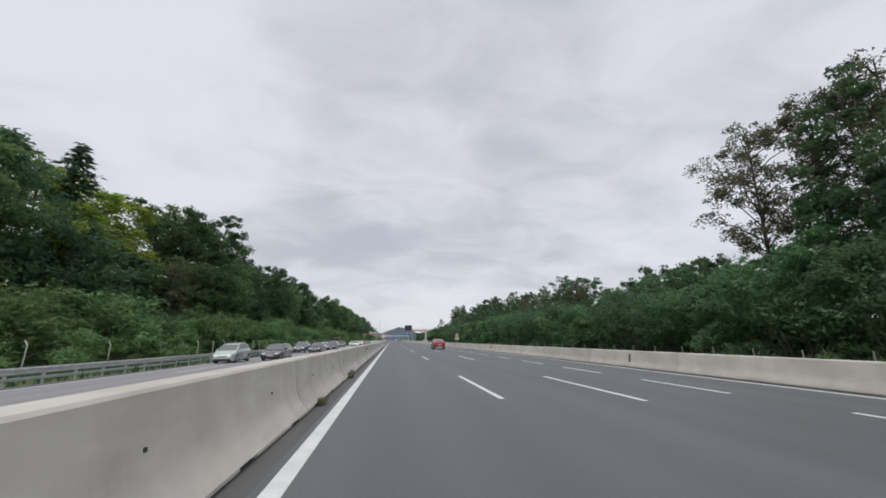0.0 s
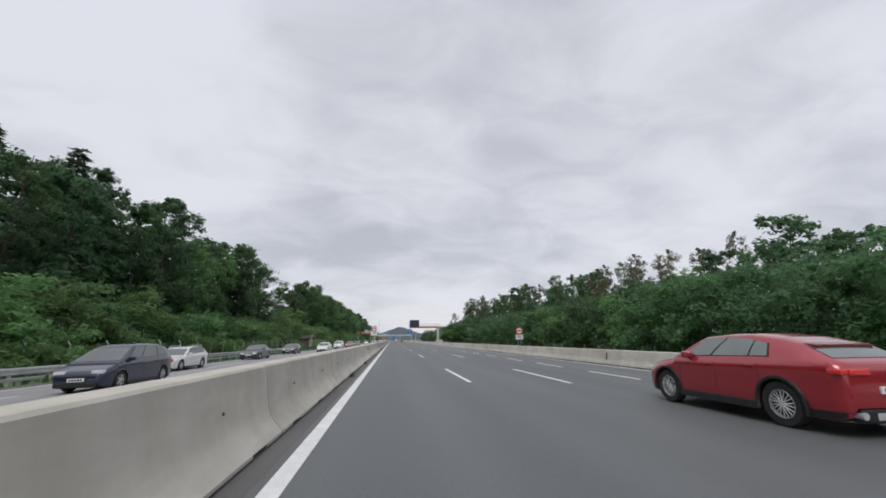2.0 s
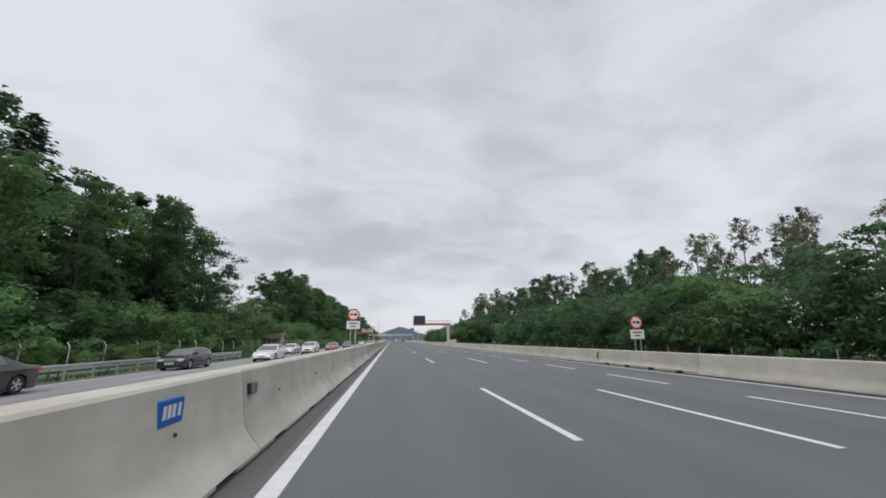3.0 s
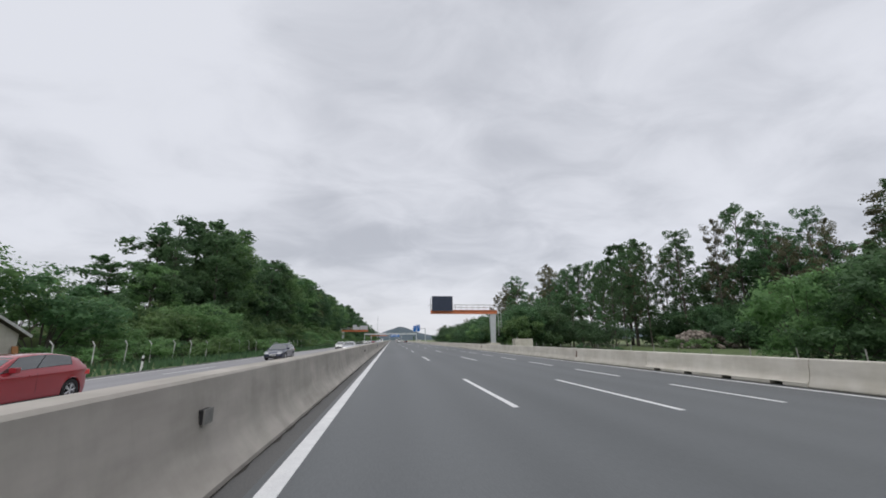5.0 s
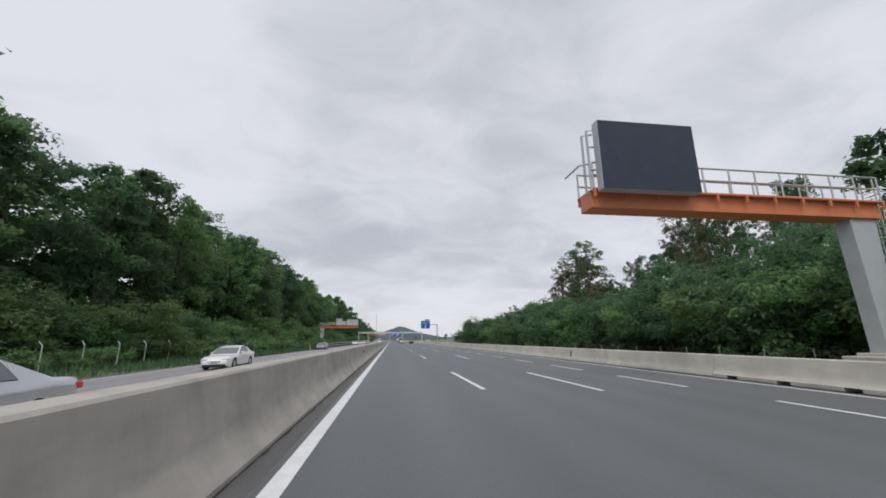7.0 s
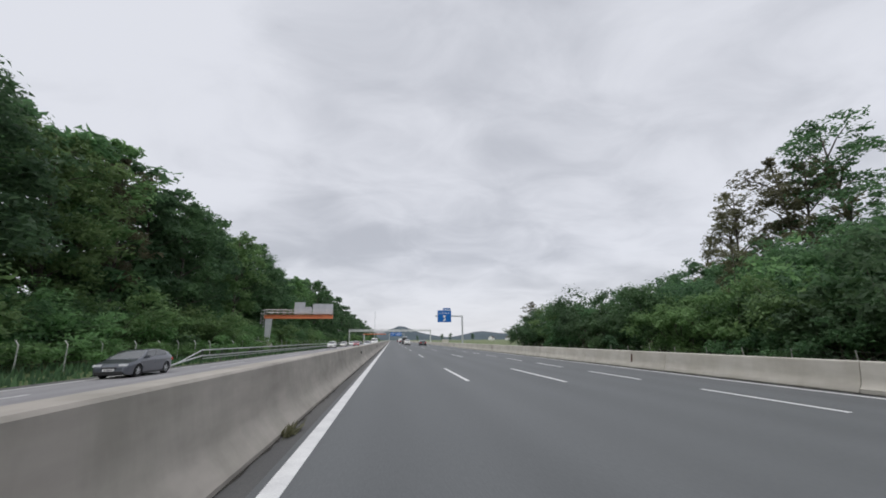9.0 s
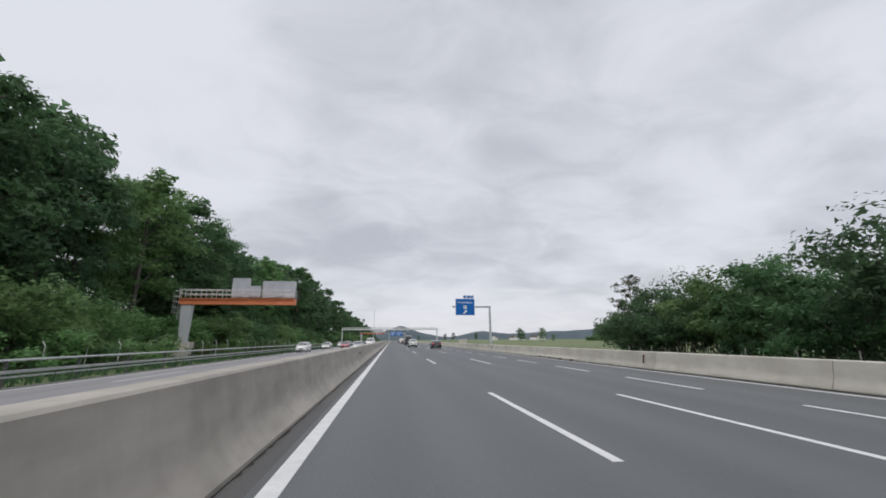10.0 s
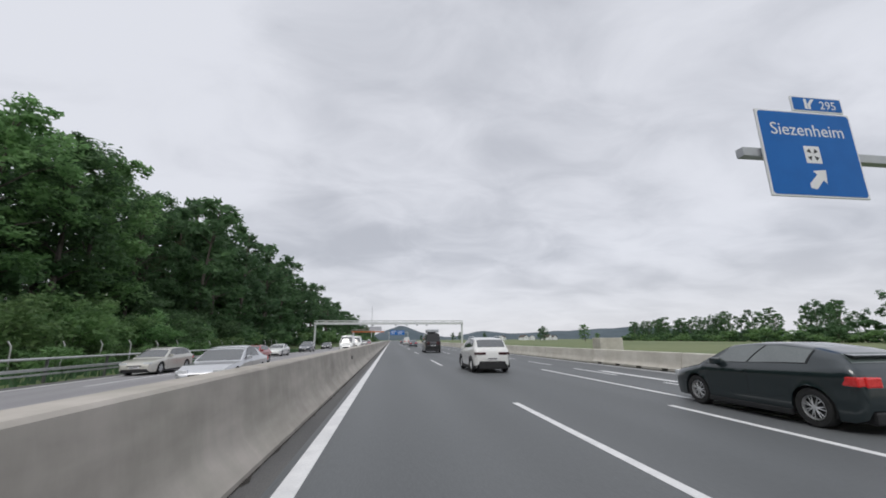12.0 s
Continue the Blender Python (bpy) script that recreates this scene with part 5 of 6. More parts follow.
def hut():
    """A hut by the fence, its gable to the road: plastered gable, boarded sides, overhanging roof with pale bargeboards."""
    h = tagged(empty("hut", -23.6, 170.1, -0.46), "small hut with a plastered gable and brown roof beside the fence", "hut")
    gable = [(-1.78, -0.3), (1.78, -0.3), (1.78, 2.42), (0.0, 3.28), (-1.78, 2.42)]
    for x0, x1 in ((1.66, 1.80), (-1.80, -1.66)):
        bm = bmesh.new()
        a = [bm.verts.new((x0, y, z)) for y, z in gable]
        b = [bm.verts.new((x1, y, z)) for y, z in gable]
        bm.faces.new(a[::-1]); bm.faces.new(b)
        for i in range(5):
            bm.faces.new((a[i], a[(i + 1) % 5], b[(i + 1) % 5], b[i]))
        part("gable_wall", bm, M_CONCRETE_PALE, h, "pale plastered gable wall")
    for s in (-1, 1):
        for i in range(9):
            bm = bmesh.new()
            z = -0.3 + 0.30 * i
            box(bm, -1.655, 1.655, *sorted((s * 1.70, s * 1.765)), z + 0.006, z + 0.296, 0.008)
            part("board", bm, M_WOOD, h)
        bm = bmesh.new()
        vs = [bm.verts.new((x, y, z)) for x in (-2.1, 2.1) for y, z in ((s * 2.22, 2.26), (0.0, 3.34), (0.0, 3.44), (s * 2.26, 2.35))]
        for f in ((0, 1, 2, 3), (7, 6, 5, 4), (0, 4, 5, 1), (1, 5, 6, 2), (2, 6, 7, 3), (3, 7, 4, 0)):
            bm.faces.new([vs[k] for k in f])
        bmesh.ops.recalc_face_normals(bm, faces=bm.faces)
        part("roof", bm, M_ROOF, h)
        bm = bmesh.new()
        vs = [bm.verts.new((x, y, z)) for x in (2.104, 2.14) for y, z in ((s * 2.24, 2.22), (0.0, 3.30), (0.0, 3.46), (s * 2.28, 2.37))]
        for f in ((0, 1, 2, 3), (7, 6, 5, 4), (0, 4, 5, 1), (1, 5, 6, 2), (2, 6, 7, 3), (3, 7, 4, 0)):
            bm.faces.new([vs[k] for k in f])
        bmesh.ops.recalc_face_normals(bm, faces=bm.faces)
        part("bargeboard", bm, M_POST, h, "pale painted bargeboard")
    bm = bmesh.new()
    box(bm, 1.802, 1.83, -0.62, 0.36, 0.95, 2.10, 0.008)
    part("shutter", bm, M_CONCRETE, h, "closed greyish window shutter")
    bm = bmesh.new()
    box(bm, -0.02, 0.03, -0.19, 0.19, 0.0, 1.75, 0.008)
    bmesh.ops.rotate(bm, cent=(0, 0, 0), matrix=Matrix.Rotation(radians(-12), 3, "Y"), verts=bm.verts)
    bmesh.ops.translate(bm, vec=(2.23, 1.60, 0.02), verts=bm.verts)
    b = tagged(empty("plank", -23.6, 170.1, -0.46), "orange-brown wooden plank leaning on the hut's gable", "plank")
    part("board", bm, M_PLANK, b)


hut()


def mast():
    m = tagged(empty("radio_mast", -25.0, 860.0, 0), "thin steel lattice radio mast far ahead", "mast")
    bm = bmesh.new()
    tube(bm, [(0, 0, -0.5), (0, 0, 44)], 0.5, 0.25, 6)
    part("pole", bm, M_GREY_STEEL, m)
    bm = bmesh.new()
    for z in (36, 40):
        tube(bm, [(-0.9, 0, z), (0.9, 0, z)], 0.25, sides=5)
    part("antenna", bm, M_GREY_STEEL, m)


mast()


M_GREY_LID = material("grey_box_lid", (0.15, 0.15, 0.14), (0.24, 0.235, 0.22), rough=0.6, scale=6.0)


def barrier_box(y, z):
    b = tagged(empty("junction_box", X_MEDIAN + 0.265, y, z), "small dark junction box set on the concrete barrier face", "box", "barrier boxes")
    bm = bmesh.new()
    box(bm, -0.12, 0.03, -0.105, 0.105, -0.075, 0.075, 0.010)
    part("case", bm, M_BLACK, b)
    bm = bmesh.new()
    box(bm, 0.03, 0.045, -0.11, 0.11, -0.08, 0.08, 0.005)
    part("lid", bm, M_GREY_LID, b)


for yy in (32.95, 93.0, 150.4, 177.0, 203.9, 233.5, 262.0, 290.6, 320.3, 347.1, 377.0):
    barrier_box(yy, 0.83 if yy < 100 else 0.70)


def km_plate(y):
    k = tagged(empty("marker_plate", X_MEDIAN + 0.255, y, 0.86), "small blue marker plate with white marks on the barrier", "plate", "marker plates")
    bm = bmesh.new()
    box(bm, -0.06, 0.0, -0.20, 0.20, -0.115, 0.115, 0.01)
    part("panel", bm, M_SIGN_BLUE, k)
    for i in range(4):
        bm = bmesh.new()
        y0 = -0.165 + 0.078 * i + (0.02 if i == 3 else 0.0)
        box(bm, 0.0, 0.005, y0, y0 + 0.052, -0.05, 0.068)
        part("mark", bm, M_SIGN_WHITE, k)


for yy in (90.9, 205.6):
    km_plate(yy)


def marker_strip(y):
    """A dark reflector strip on the face of the outer barrier."""
    k = tagged(empty("reflector_strip", X_RIGHT - 0.235, y, 0.50), "narrow rusty brown reflector strip on the outer barrier face", "reflector", "reflector strips")
    bm = bmesh.new()
    box(bm, -0.012, 0.03, -0.04, 0.04, -0.20, 0.20, 0.008)
    bmesh.ops.rotate(bm, cent=(0, 0, 0), matrix=Matrix.Rotation(radians(9), 3, "Y"), verts=bm.verts)
    part("strip", bm, M_RUST, k)


for yy in (20.0, 50.1, 80.0, 110.0, 140.8, 171.6, 200.5, 231.0, 261.4, 283.2, 312.6, 343.0):
    marker_strip(yy)


def house(x, y, w, d, h, turn, group):
    """A small far house: plastered walls, gable roof with eaves, two rows of windows."""
    o = tagged(empty("house", x, y, ground_z(x, y)), "small white plastered house with a brown gable roof across the fields", "house", group)
    o.rotation_euler = (0, 0, radians(turn))
    bm = bmesh.new()
    vs = [bm.verts.new(p) for p in ((-w, -d, -1), (w, -d, -1), (w, d, -1), (-w, d, -1), (-w, -d, h), (w, -d, h), (w, d, h), (-w, d, h), (0, -d, h + 0.7 * w), (0, d, h + 0.7 * w))]
    for f in ((0, 1, 5, 8, 4), (2, 3, 7, 9, 6), (1, 2, 6, 5), (3, 0, 4, 7), (3, 2, 1, 0)):
        bm.faces.new([vs[i] for i in f])
    part("wall", bm, M_SIGN_WHITE, o)
    bm = bmesh.new()
    e = 0.6
    top, low = h + 0.7 * w + 0.15, h - 0.7 * e + 0.15
    vs = [bm.verts.new(p) for p in ((-w - e, -d - e, low), (0, -d - e, top), (w + e, -d - e, low), (-w - e, d + e, low), (0, d + e, top), (w + e, d + e, low))]
    lo = [bm.verts.new(v.co - Vector((0, 0, 0.25))) for v in vs]
    for a, b, c, q in ((0, 1, 4, 3), (1, 2, 5, 4)):
        bm.faces.new((vs[a], vs[b], vs[c], vs[q])); bm.faces.new((lo[q], lo[c], lo[b], lo[a]))
    for a, b in ((0, 1), (1, 2), (2, 5), (5, 4), (4, 3), (3, 0)):
        bm.faces.new((vs[a], lo[a], lo[b], vs[b]))
    part("roof", bm, M_ROOF, o)
    for i in range(3):
        for z in (1.2, 4.0):
            bm = bmesh.new()
            u = -w + 2 * w * (i + 0.5) / 3
            box(bm, u - 0.6, u + 0.6, -d - 0.03, -d + 0.1, z, z + 1.4, 0.01)
            part("window", bm, M_GLASS, o)


for hx, hy, hw_, hd, hh, turn in ((262, 1120, 6, 8, 5.6, 20), (284, 1132, 5, 7, 5.8, -15), (312, 1126, 7, 9, 6.0, 40), (338, 1150, 5, 6, 5.4, 5), (236, 1180, 6, 7, 5.6, -30)):
    house(hx, hy, hw_, hd, hh, turn, "far houses")


# ---------------------------------------------------------------- vehicles
PAINTS = {}


def paint(key, rgb, metal=0.25):
    if key not in PAINTS:
        PAINTS[key] = material("car_paint_" + key, tuple(0.93 * c for c in rgb), tuple(min(1.0, 1.05 * c) for c in rgb), rough=0.28, scale=1.5, fine_scale=200.0, metal=metal, coat=1.0)
    return PAINTS[key]


def finish(bm, name, mat, parent, label="", angle=38):
    bmesh.ops.recalc_face_normals(bm, faces=bm.faces)
    ob = part(name, bm, mat, parent, label)
    for p in ob.data.polygons:
        p.use_smooth = True
    ob.data.set_sharp_from_angle(angle=radians(angle))
    return ob


def arc(cy, cz, r, a0, a1, n):
    return [(cy + r * math.cos(radians(a0 + (a1 - a0) * i / n)), cz + r * math.sin(radians(a0 + (a1 - a0) * i / n))) for i in range(n + 1)]


def plan_taper(y, length):
    """Narrowing of the body towards its front and rear corners."""
    q = max(0.0, (abs(y) / (length / 2) - 0.62) / 0.38)
    end = max(0.0, 1.0 - (length / 2 - abs(y)) / 0.16)
    return 1.0 - (0.15 if y > 0 else 0.11) * q ** 2.0 - 0.10 * end ** 2


WHEELS = {}


def wheel_meshes(r, spokes):
    """Tyre with rounded shoulders, and a dished alloy rim with spokes."""
    key = (round(r, 3), spokes)
    if key in WHEELS:
        return WHEELS[key]
    w, n = 0.11, 28
    prof = [(0.66 * r, -w), (0.93 * r, -w), (r, -w * 0.72), (r, w * 0.72), (0.93 * r, w), (0.66 * r, w), (0.64 * r, 0.6 * w), (0.64 * r, -0.6 * w)]
    vs = [(x, q * math.cos(2 * math.pi * i / n), q * math.sin(2 * math.pi * i / n)) for i in range(n) for q, x in prof]
    k = len(prof)
    fs = [(i * k + j, i * k + (j + 1) % k, ((i + 1) % n) * k + (j + 1) % k, ((i + 1) % n) * k + j) for i in range(n) for j in range(k)]
    tyre = mesh_of("tyre", vs, fs, M_TYRE, smooth=True)
    tyre.set_sharp_from_angle(angle=radians(40))
    bm = bmesh.new()
    ring = [(0.655 * r, 0.085), (0.60 * r, 0.100), (0.58 * r, 0.04), (0.655 * r, 0.03)]
    vv = [[bm.verts.new((x, q * math.cos(2 * math.pi * i / n), q * math.sin(2 * math.pi * i / n))) for q, x in ring] for i in range(n)]
    for i in range(n):
        for j in range(4):
            bm.faces.new((vv[i][j], vv[i][(j + 1) % 4], vv[(i + 1) % n][(j + 1) % 4], vv[(i + 1) % n][j]))
    for s in range(spokes):
        for da in (-0.17, 0.17):
            a = 2 * math.pi * s / spokes
            p0 = Vector((0.088, 0.10 * r * math.cos(a), 0.10 * r * math.sin(a)))
            p1 = Vector((0.088, 0.61 * r * math.cos(a + da), 0.61 * r * math.sin(a + da)))
            tube(bm, [p0, p1], (0.020 if spokes < 7 else 0.010) * r / 0.33, (0.015 if spokes < 7 else 0.007) * r / 0.33, 5)
    hub = [bm.verts.new((0.10, 0.13 * r * math.cos(2 * math.pi * i / 12), 0.13 * r * math.sin(2 * math.pi * i / 12))) for i in range(12)]
    hub2 = [bm.verts.new((0.05, v.co.y, v.co.z)) for v in hub]
    bm.faces.new(hub)
    for i in range(12):
        bm.faces.new((hub[i], hub2[i], hub2[(i + 1) % 12], hub[(i + 1) % 12]))
    bmesh.ops.recalc_face_normals(bm, faces=bm.faces)
    rim = bpy.data.meshes.new("rim"); bm.to_mesh(rim); bm.free(); rim.materials.append(M_RIM)
    bm = bmesh.new()
    bmesh.ops.create_cone(bm, cap_ends=True, segments=20, radius1=0.64 * r, radius2=0.64 * r, depth=0.10)
    bmesh.ops.rotate(bm, cent=(0, 0, 0), matrix=Matrix.Rotation(radians(90), 3, "Y"), verts=bm.verts)
    bmesh.ops.translate(bm, vec=(-0.02, 0, 0), verts=bm.verts)
    drum = bpy.data.meshes.new("brake_drum"); bm.to_mesh(drum); bm.free(); drum.materials.append(M_BLACK)
    WHEELS[key] = (tyre, rim, drum)
    return WHEELS[key]


KINDS = {
    # length, width, height, wheelbase, wheel radius, front overhang, bonnet z, belt z, base of windscreen y, roof front y, roof rear y, tail top y, tail belt z, ground clearance
    "suv": dict(L=4.69, W=1.90, H=1.66, wb=2.82, r=0.372, fo=0.86, hood=0.98, belt=1.05, ws=1.22, rf=0.36, rr=-1.62, tb=-2.13, tbz=1.14, gc=0.24, nose=0.80, cant=0.30),
    "coupe_suv": dict(L=4.69, W=1.90, H=1.585, wb=2.82, r=0.375, fo=0.86, hood=0.98, belt=1.06, ws=1.25, rf=0.40, rr=-1.64, tb=-2.16, tbz=1.12, gc=0.25, nose=0.80, cant=0.32, drop=0.09, pinch=0.15),
    "hatch": dict(L=4.20, W=1.78, H=1.41, wb=2.58, r=0.32, fo=0.88, hood=0.86, belt=0.93, ws=1.10, rf=0.30, rr=-1.74, tb=-2.0, tbz=0.99, gc=0.17, nose=0.70, cant=0.28, drop=0.09, pinch=0.09),
    "crossover": dict(L=4.16, W=1.76, H=1.60, wb=2.60, r=0.335, fo=0.85, hood=0.98, belt=1.02, ws=1.05, rf=0.38, rr=-1.55, tb=-1.98, tbz=1.06, gc=0.20, nose=0.82, cant=0.20),
    "estate": dict(L=4.70, W=1.83, H=1.48, wb=2.80, r=0.33, fo=0.92, hood=0.85, belt=0.92, ws=1.05, rf=0.20, rr=-1.80, tb=-2.22, tbz=1.00, gc=0.17, nose=0.68, cant=0.26),
    "sedan": dict(L=4.70, W=1.82, H=1.44, wb=2.80, r=0.33, fo=0.88, hood=0.84, belt=0.91, ws=0.95, rf=0.15, rr=-0.95, tb=-1.65, tbz=1.01, gc=0.16, nose=0.66, cant=0.26),
    "mpv": dict(L=4.40, W=1.81, H=1.66, wb=2.70, r=0.325, fo=0.88, hood=0.95, belt=1.00, ws=1.40, rf=0.45, rr=-1.65, tb=-2.08, tbz=1.05, gc=0.18, nose=0.74, cant=0.24),
    "van": dict(L=5.30, W=1.98, H=2.35, wb=3.20, r=0.35, fo=0.92, hood=1.12, belt=1.22, ws=1.90, rf=1.10, rr=-2.45, tb=-2.62, tbz=1.25, gc=0.22, nose=0.86, cant=0.10),
}


def make_car(kind, colour, label, category="car", spokes=5, side_glass=True, rails=False, cladding=False, dark_lamps=False, exhaust=False, pale_glass=False):
    """A road car along +y: hull with wheel arches, cabin, panes, lamps, mirrors, plates, wheels."""
    k = KINDS[kind]
    glass = M_GLASS_PALE if pale_glass else M_GLASS
    L, W, H, wb, r = k["L"], k["W"], k["H"], k["wb"], k["r"]
    yf, yr = L / 2, -L / 2
    ax_f, ax_r = yf - k["fo"], yf - k["fo"] - wb
    gc, R = k["gc"], r * 1.12
    root = tagged(empty(category if category != "car" else "car"), label, category, "vehicles on the motorway")
    # body: one skin from the sills over the shoulder and the pillars to the middle of the roof
    drop = k.get("drop", 0.03)
    span = k["rf"] - k["rr"]
    if kind == "sedan":
        tail = [(yr, k["tbz"] - 0.30), (yr + 0.02, k["tbz"] - 0.12), (yr + 0.07, k["tbz"] - 0.03), (k["tb"], k["tbz"])]
    else:
        tail = [(yr, k["tbz"] - 0.36), (yr + 0.012, k["tbz"] - 0.22), (yr + 0.035, k["tbz"] - 0.10), (yr + 0.075, k["tbz"] - 0.03), (max(k["tb"], yr + 0.12), k["tbz"] + 0.02)]
    top = tail + [(k["rr"] - 0.05, H - 0.10 - drop), (k["rr"], H - 0.075 - drop), (k["rr"] + 0.18 * span, H - 0.03 - 0.5 * drop), (k["rr"] + 0.45 * span, H - 0.002), (k["rf"] - 0.28 * span, H), (k["rf"] - 0.06, H - 0.045), (k["rf"] + 0.14, H - 0.115),
                  (k["ws"] + 0.02, k["hood"] + 0.035), (k["ws"] + 0.16, k["hood"] + 0.012), (yf - 0.62, k["hood"] - 0.04), (yf - 0.30, k["nose"] + 0.055), (yf - 0.14, k["nose"] - 0.01), (yf - 0.05, k["nose"] - 0.09), (yf, k["nose"] - 0.22)]
    sill = [(yr, gc + 0.20), (yr + 0.05, gc + 0.06), (yr + 0.18, gc), (yf - 0.18, gc), (yf - 0.05, gc + 0.06), (yf, gc + 0.16)]
    belt = [(yr, k["belt"] + 0.08), (ax_r, k["belt"] + 0.05), (0.0, k["belt"] + 0.01), (k["ws"], k["belt"] - 0.01), (yf, k["belt"] - 0.02)]

    def lerp(table, y):
        return float(np.interp(y, [p[0] for p in table], [p[1] for p in table]))

    def under(y):
        z = lerp(sill, y)
        for ax in (ax_f, ax_r):
            d = R * R - (y - ax) ** 2
            if d >= 0:
                z = max(z, r + math.sqrt(d))
        return z

    def section(y):
        zt, zu, w = lerp(top, y), under(y), W / 2 * plan_taper(y, L)
        zb = min(lerp(belt, y), zt - 0.035)
        gh = zt - zb
        back = max(0.0, min(1.0, (-0.5 - y) / (L / 2 - 0.5)))
        wr = (0.925 - k.get("pinch", 0.06) * back) * w - 1.1 * k["cant"] * max(0.0, gh - 0.035)
        pts = [(0.955 * w, gc), (0.988 * w, gc + 0.15), (1.0 * w, gc + 0.32), (0.986 * w, zb - 0.27), (1.0 * w, zb - 0.17), (0.988 * w, zb - 0.065), (0.945 * w, zb),
               (0.5 * (0.925 * w + wr) + 0.012 * min(1, gh * 3), zb + 0.47 * gh), (wr, zb + 0.85 * gh), (0.90 * wr, zb + 0.945 * gh), (0.55 * wr, zb + 0.99 * gh), (0.0, zt)]
        return [(x, max(z, zu + 0.002 * i + (0.008 if i > 5 else 0))) for i, (x, z) in enumerate(pts)]

    def skin(y, v, s, out):
        """A point of the body's skin on side s, a little outside it."""
        e = 0.02
        def at(yy, vv):
            q = section(yy)
            i = min(len(q) - 2, max(0, int(vv)))
            f = vv - i
            return Vector((s * (q[i][0] * (1 - f) + q[i + 1][0] * f), yy, q[i][1] * (1 - f) + q[i + 1][1] * f))
        p = at(y, v)
        n = (at(y + e, v) - at(y - e, v)).cross(at(y, min(11.0, v + 0.15)) - at(y, v - 0.15)).normalized()
        if n.dot(p - Vector((0, y * 0.7, 0.6))) < 0:
            n = -n
        return p + n * out

    def patch(b2, corners, s, out, nu=6, nv=4):
        """A pane on the skin between four corners (y, v): lower front, lower rear, upper rear, upper front."""
        (y0, v0), (y1, v1), (y2, v2), (y3, v3) = corners
        g_ = []
        for j in range(nv + 1):
            t = j / nv
            row = []
            for i in range(nu + 1):
                u = i / nu
                y = (y0 * (1 - u) + y1 * u) * (1 - t) + (y3 * (1 - u) + y2 * u) * t
                v = (v0 * (1 - u) + v1 * u) * (1 - t) + (v3 * (1 - u) + v2 * u) * t
                row.append(b2.verts.new(skin(y, v, s, out)))
            g_.append(row)
        for j in range(nv):
            for i in range(nu):
                b2.faces.new((g_[j][i], g_[j][i + 1], g_[j + 1][i + 1], g_[j + 1][i]))

    def pane(name, mat, patches, out, label="", nu=6, nv=4):
        b2 = bmesh.new()
        for corners, s in patches:
            patch(b2, corners, s, out, nu, nv)
        bmesh.ops.remove_doubles(b2, verts=b2.verts, dist=0.0005)
        bmesh.ops.recalc_face_normals(b2, faces=b2.faces)
        bmesh.ops.solidify(b2, geom=list(b2.faces), thickness=0.006)
        return finish(b2, name, mat, root, label, 50)

    ys = sorted({round(v, 4) for v in [p[0] for p in top] + [p[0] for p in sill] + [ax + R * math.cos(math.pi * i / 14) for ax in (ax_f, ax_r) for i in range(15)] + [ax + e * (R + 0.001) for ax in (ax_f, ax_r) for e in (-1, 1)] + [yr + L * i / 22 for i in range(23)]})
    bm = bmesh.new()
    rows = []
    for y in ys:
        half = section(y)
        rows.append([bm.verts.new((x, y, z)) for x, z in half] + [bm.verts.new((-x, y, z)) for x, z in half[-2::-1]])
    for a, b in zip(rows, rows[1:]):
        for i in range(len(a) - 1):
            bm.faces.new((a[i], a[i + 1], b[i + 1], b[i]))
    bm.faces.new(rows[0]); bm.faces.new(rows[-1][::-1])
    finish(bm, "body", colour, root, angle=36)
    # wheel housings
    for ax in (ax_f, ax_r):
        for s in (-1, 1):
            b2 = bmesh.new()
            pts = arc(ax, r, R + 0.004, 200, -20, 12)
            for (y0, z0), (y1, z1) in zip(pts, pts[1:]):
                b2.faces.new([b2.verts.new(q) for q in ((s * (W / 2 - 0.015), y0, z0), (s * (W / 2 - 0.30), y0, z0), (s * (W / 2 - 0.30), y1, z1), (s * (W / 2 - 0.015), y1, z1))])
            b2.faces.new([b2.verts.new((s * (W / 2 - 0.30), y, z)) for y, z in pts])
            part("wheel_housing", b2, M_BLACK, root)

    # glass
    y_w0, y_w1, y_r0, y_r1 = k["ws"] - 0.04, k["rf"] + 0.05, max(k["tb"], yr + 0.12) + 0.06, k["rr"] - 0.03
    pane("windscreen", M_GLASS, [(((y_w0, 8.75), (y_w0, 11.0), (y_w1, 11.0), (y_w1, 8.75)), q) for q in (-1, 1)], 0.008)
    pane("rear_window", glass, [(((y_r0, 8.9), (y_r0, 11.0), (y_r1, 11.0), (y_r1, 8.9)), q) for q in (-1, 1)], 0.008)
    if kind == "van" and not side_glass:
        cuts = ((0.02, 0.20),)
    else:
        cuts = ((0.02, 0.34), (0.36, 0.66), (0.675, 0.80)) if "suv" in kind else (((0.02, 0.35), (0.37, 0.72), (0.74, 0.97)) if kind in ("estate", "mpv", "crossover", "van") else ((0.02, 0.43), (0.45, 0.90)))
    ys0, ys1 = k["ws"] - 0.16, (k["tb"] + 0.42 if kind != "sedan" else k["tb"] + 0.5)
    yt0, yt1 = k["rf"] - 0.02, k["rr"] + 0.14
    vb, vt = 6.30, 8.02

    def side(f, v):
        y = ys0 + (ys1 - ys0) * f if v == 0 else yt0 + (yt1 - yt0) * f
        return (y, (vb if f < 0.75 else vb + 0.9 * (f - 0.75)) if v == 0 else vt - (1.6 * max(0.0, f - 0.5) if kind == "coupe_suv" else 0.0))
    wroof = max(p[0] for p in section(0.0)[8:])
    zr = H
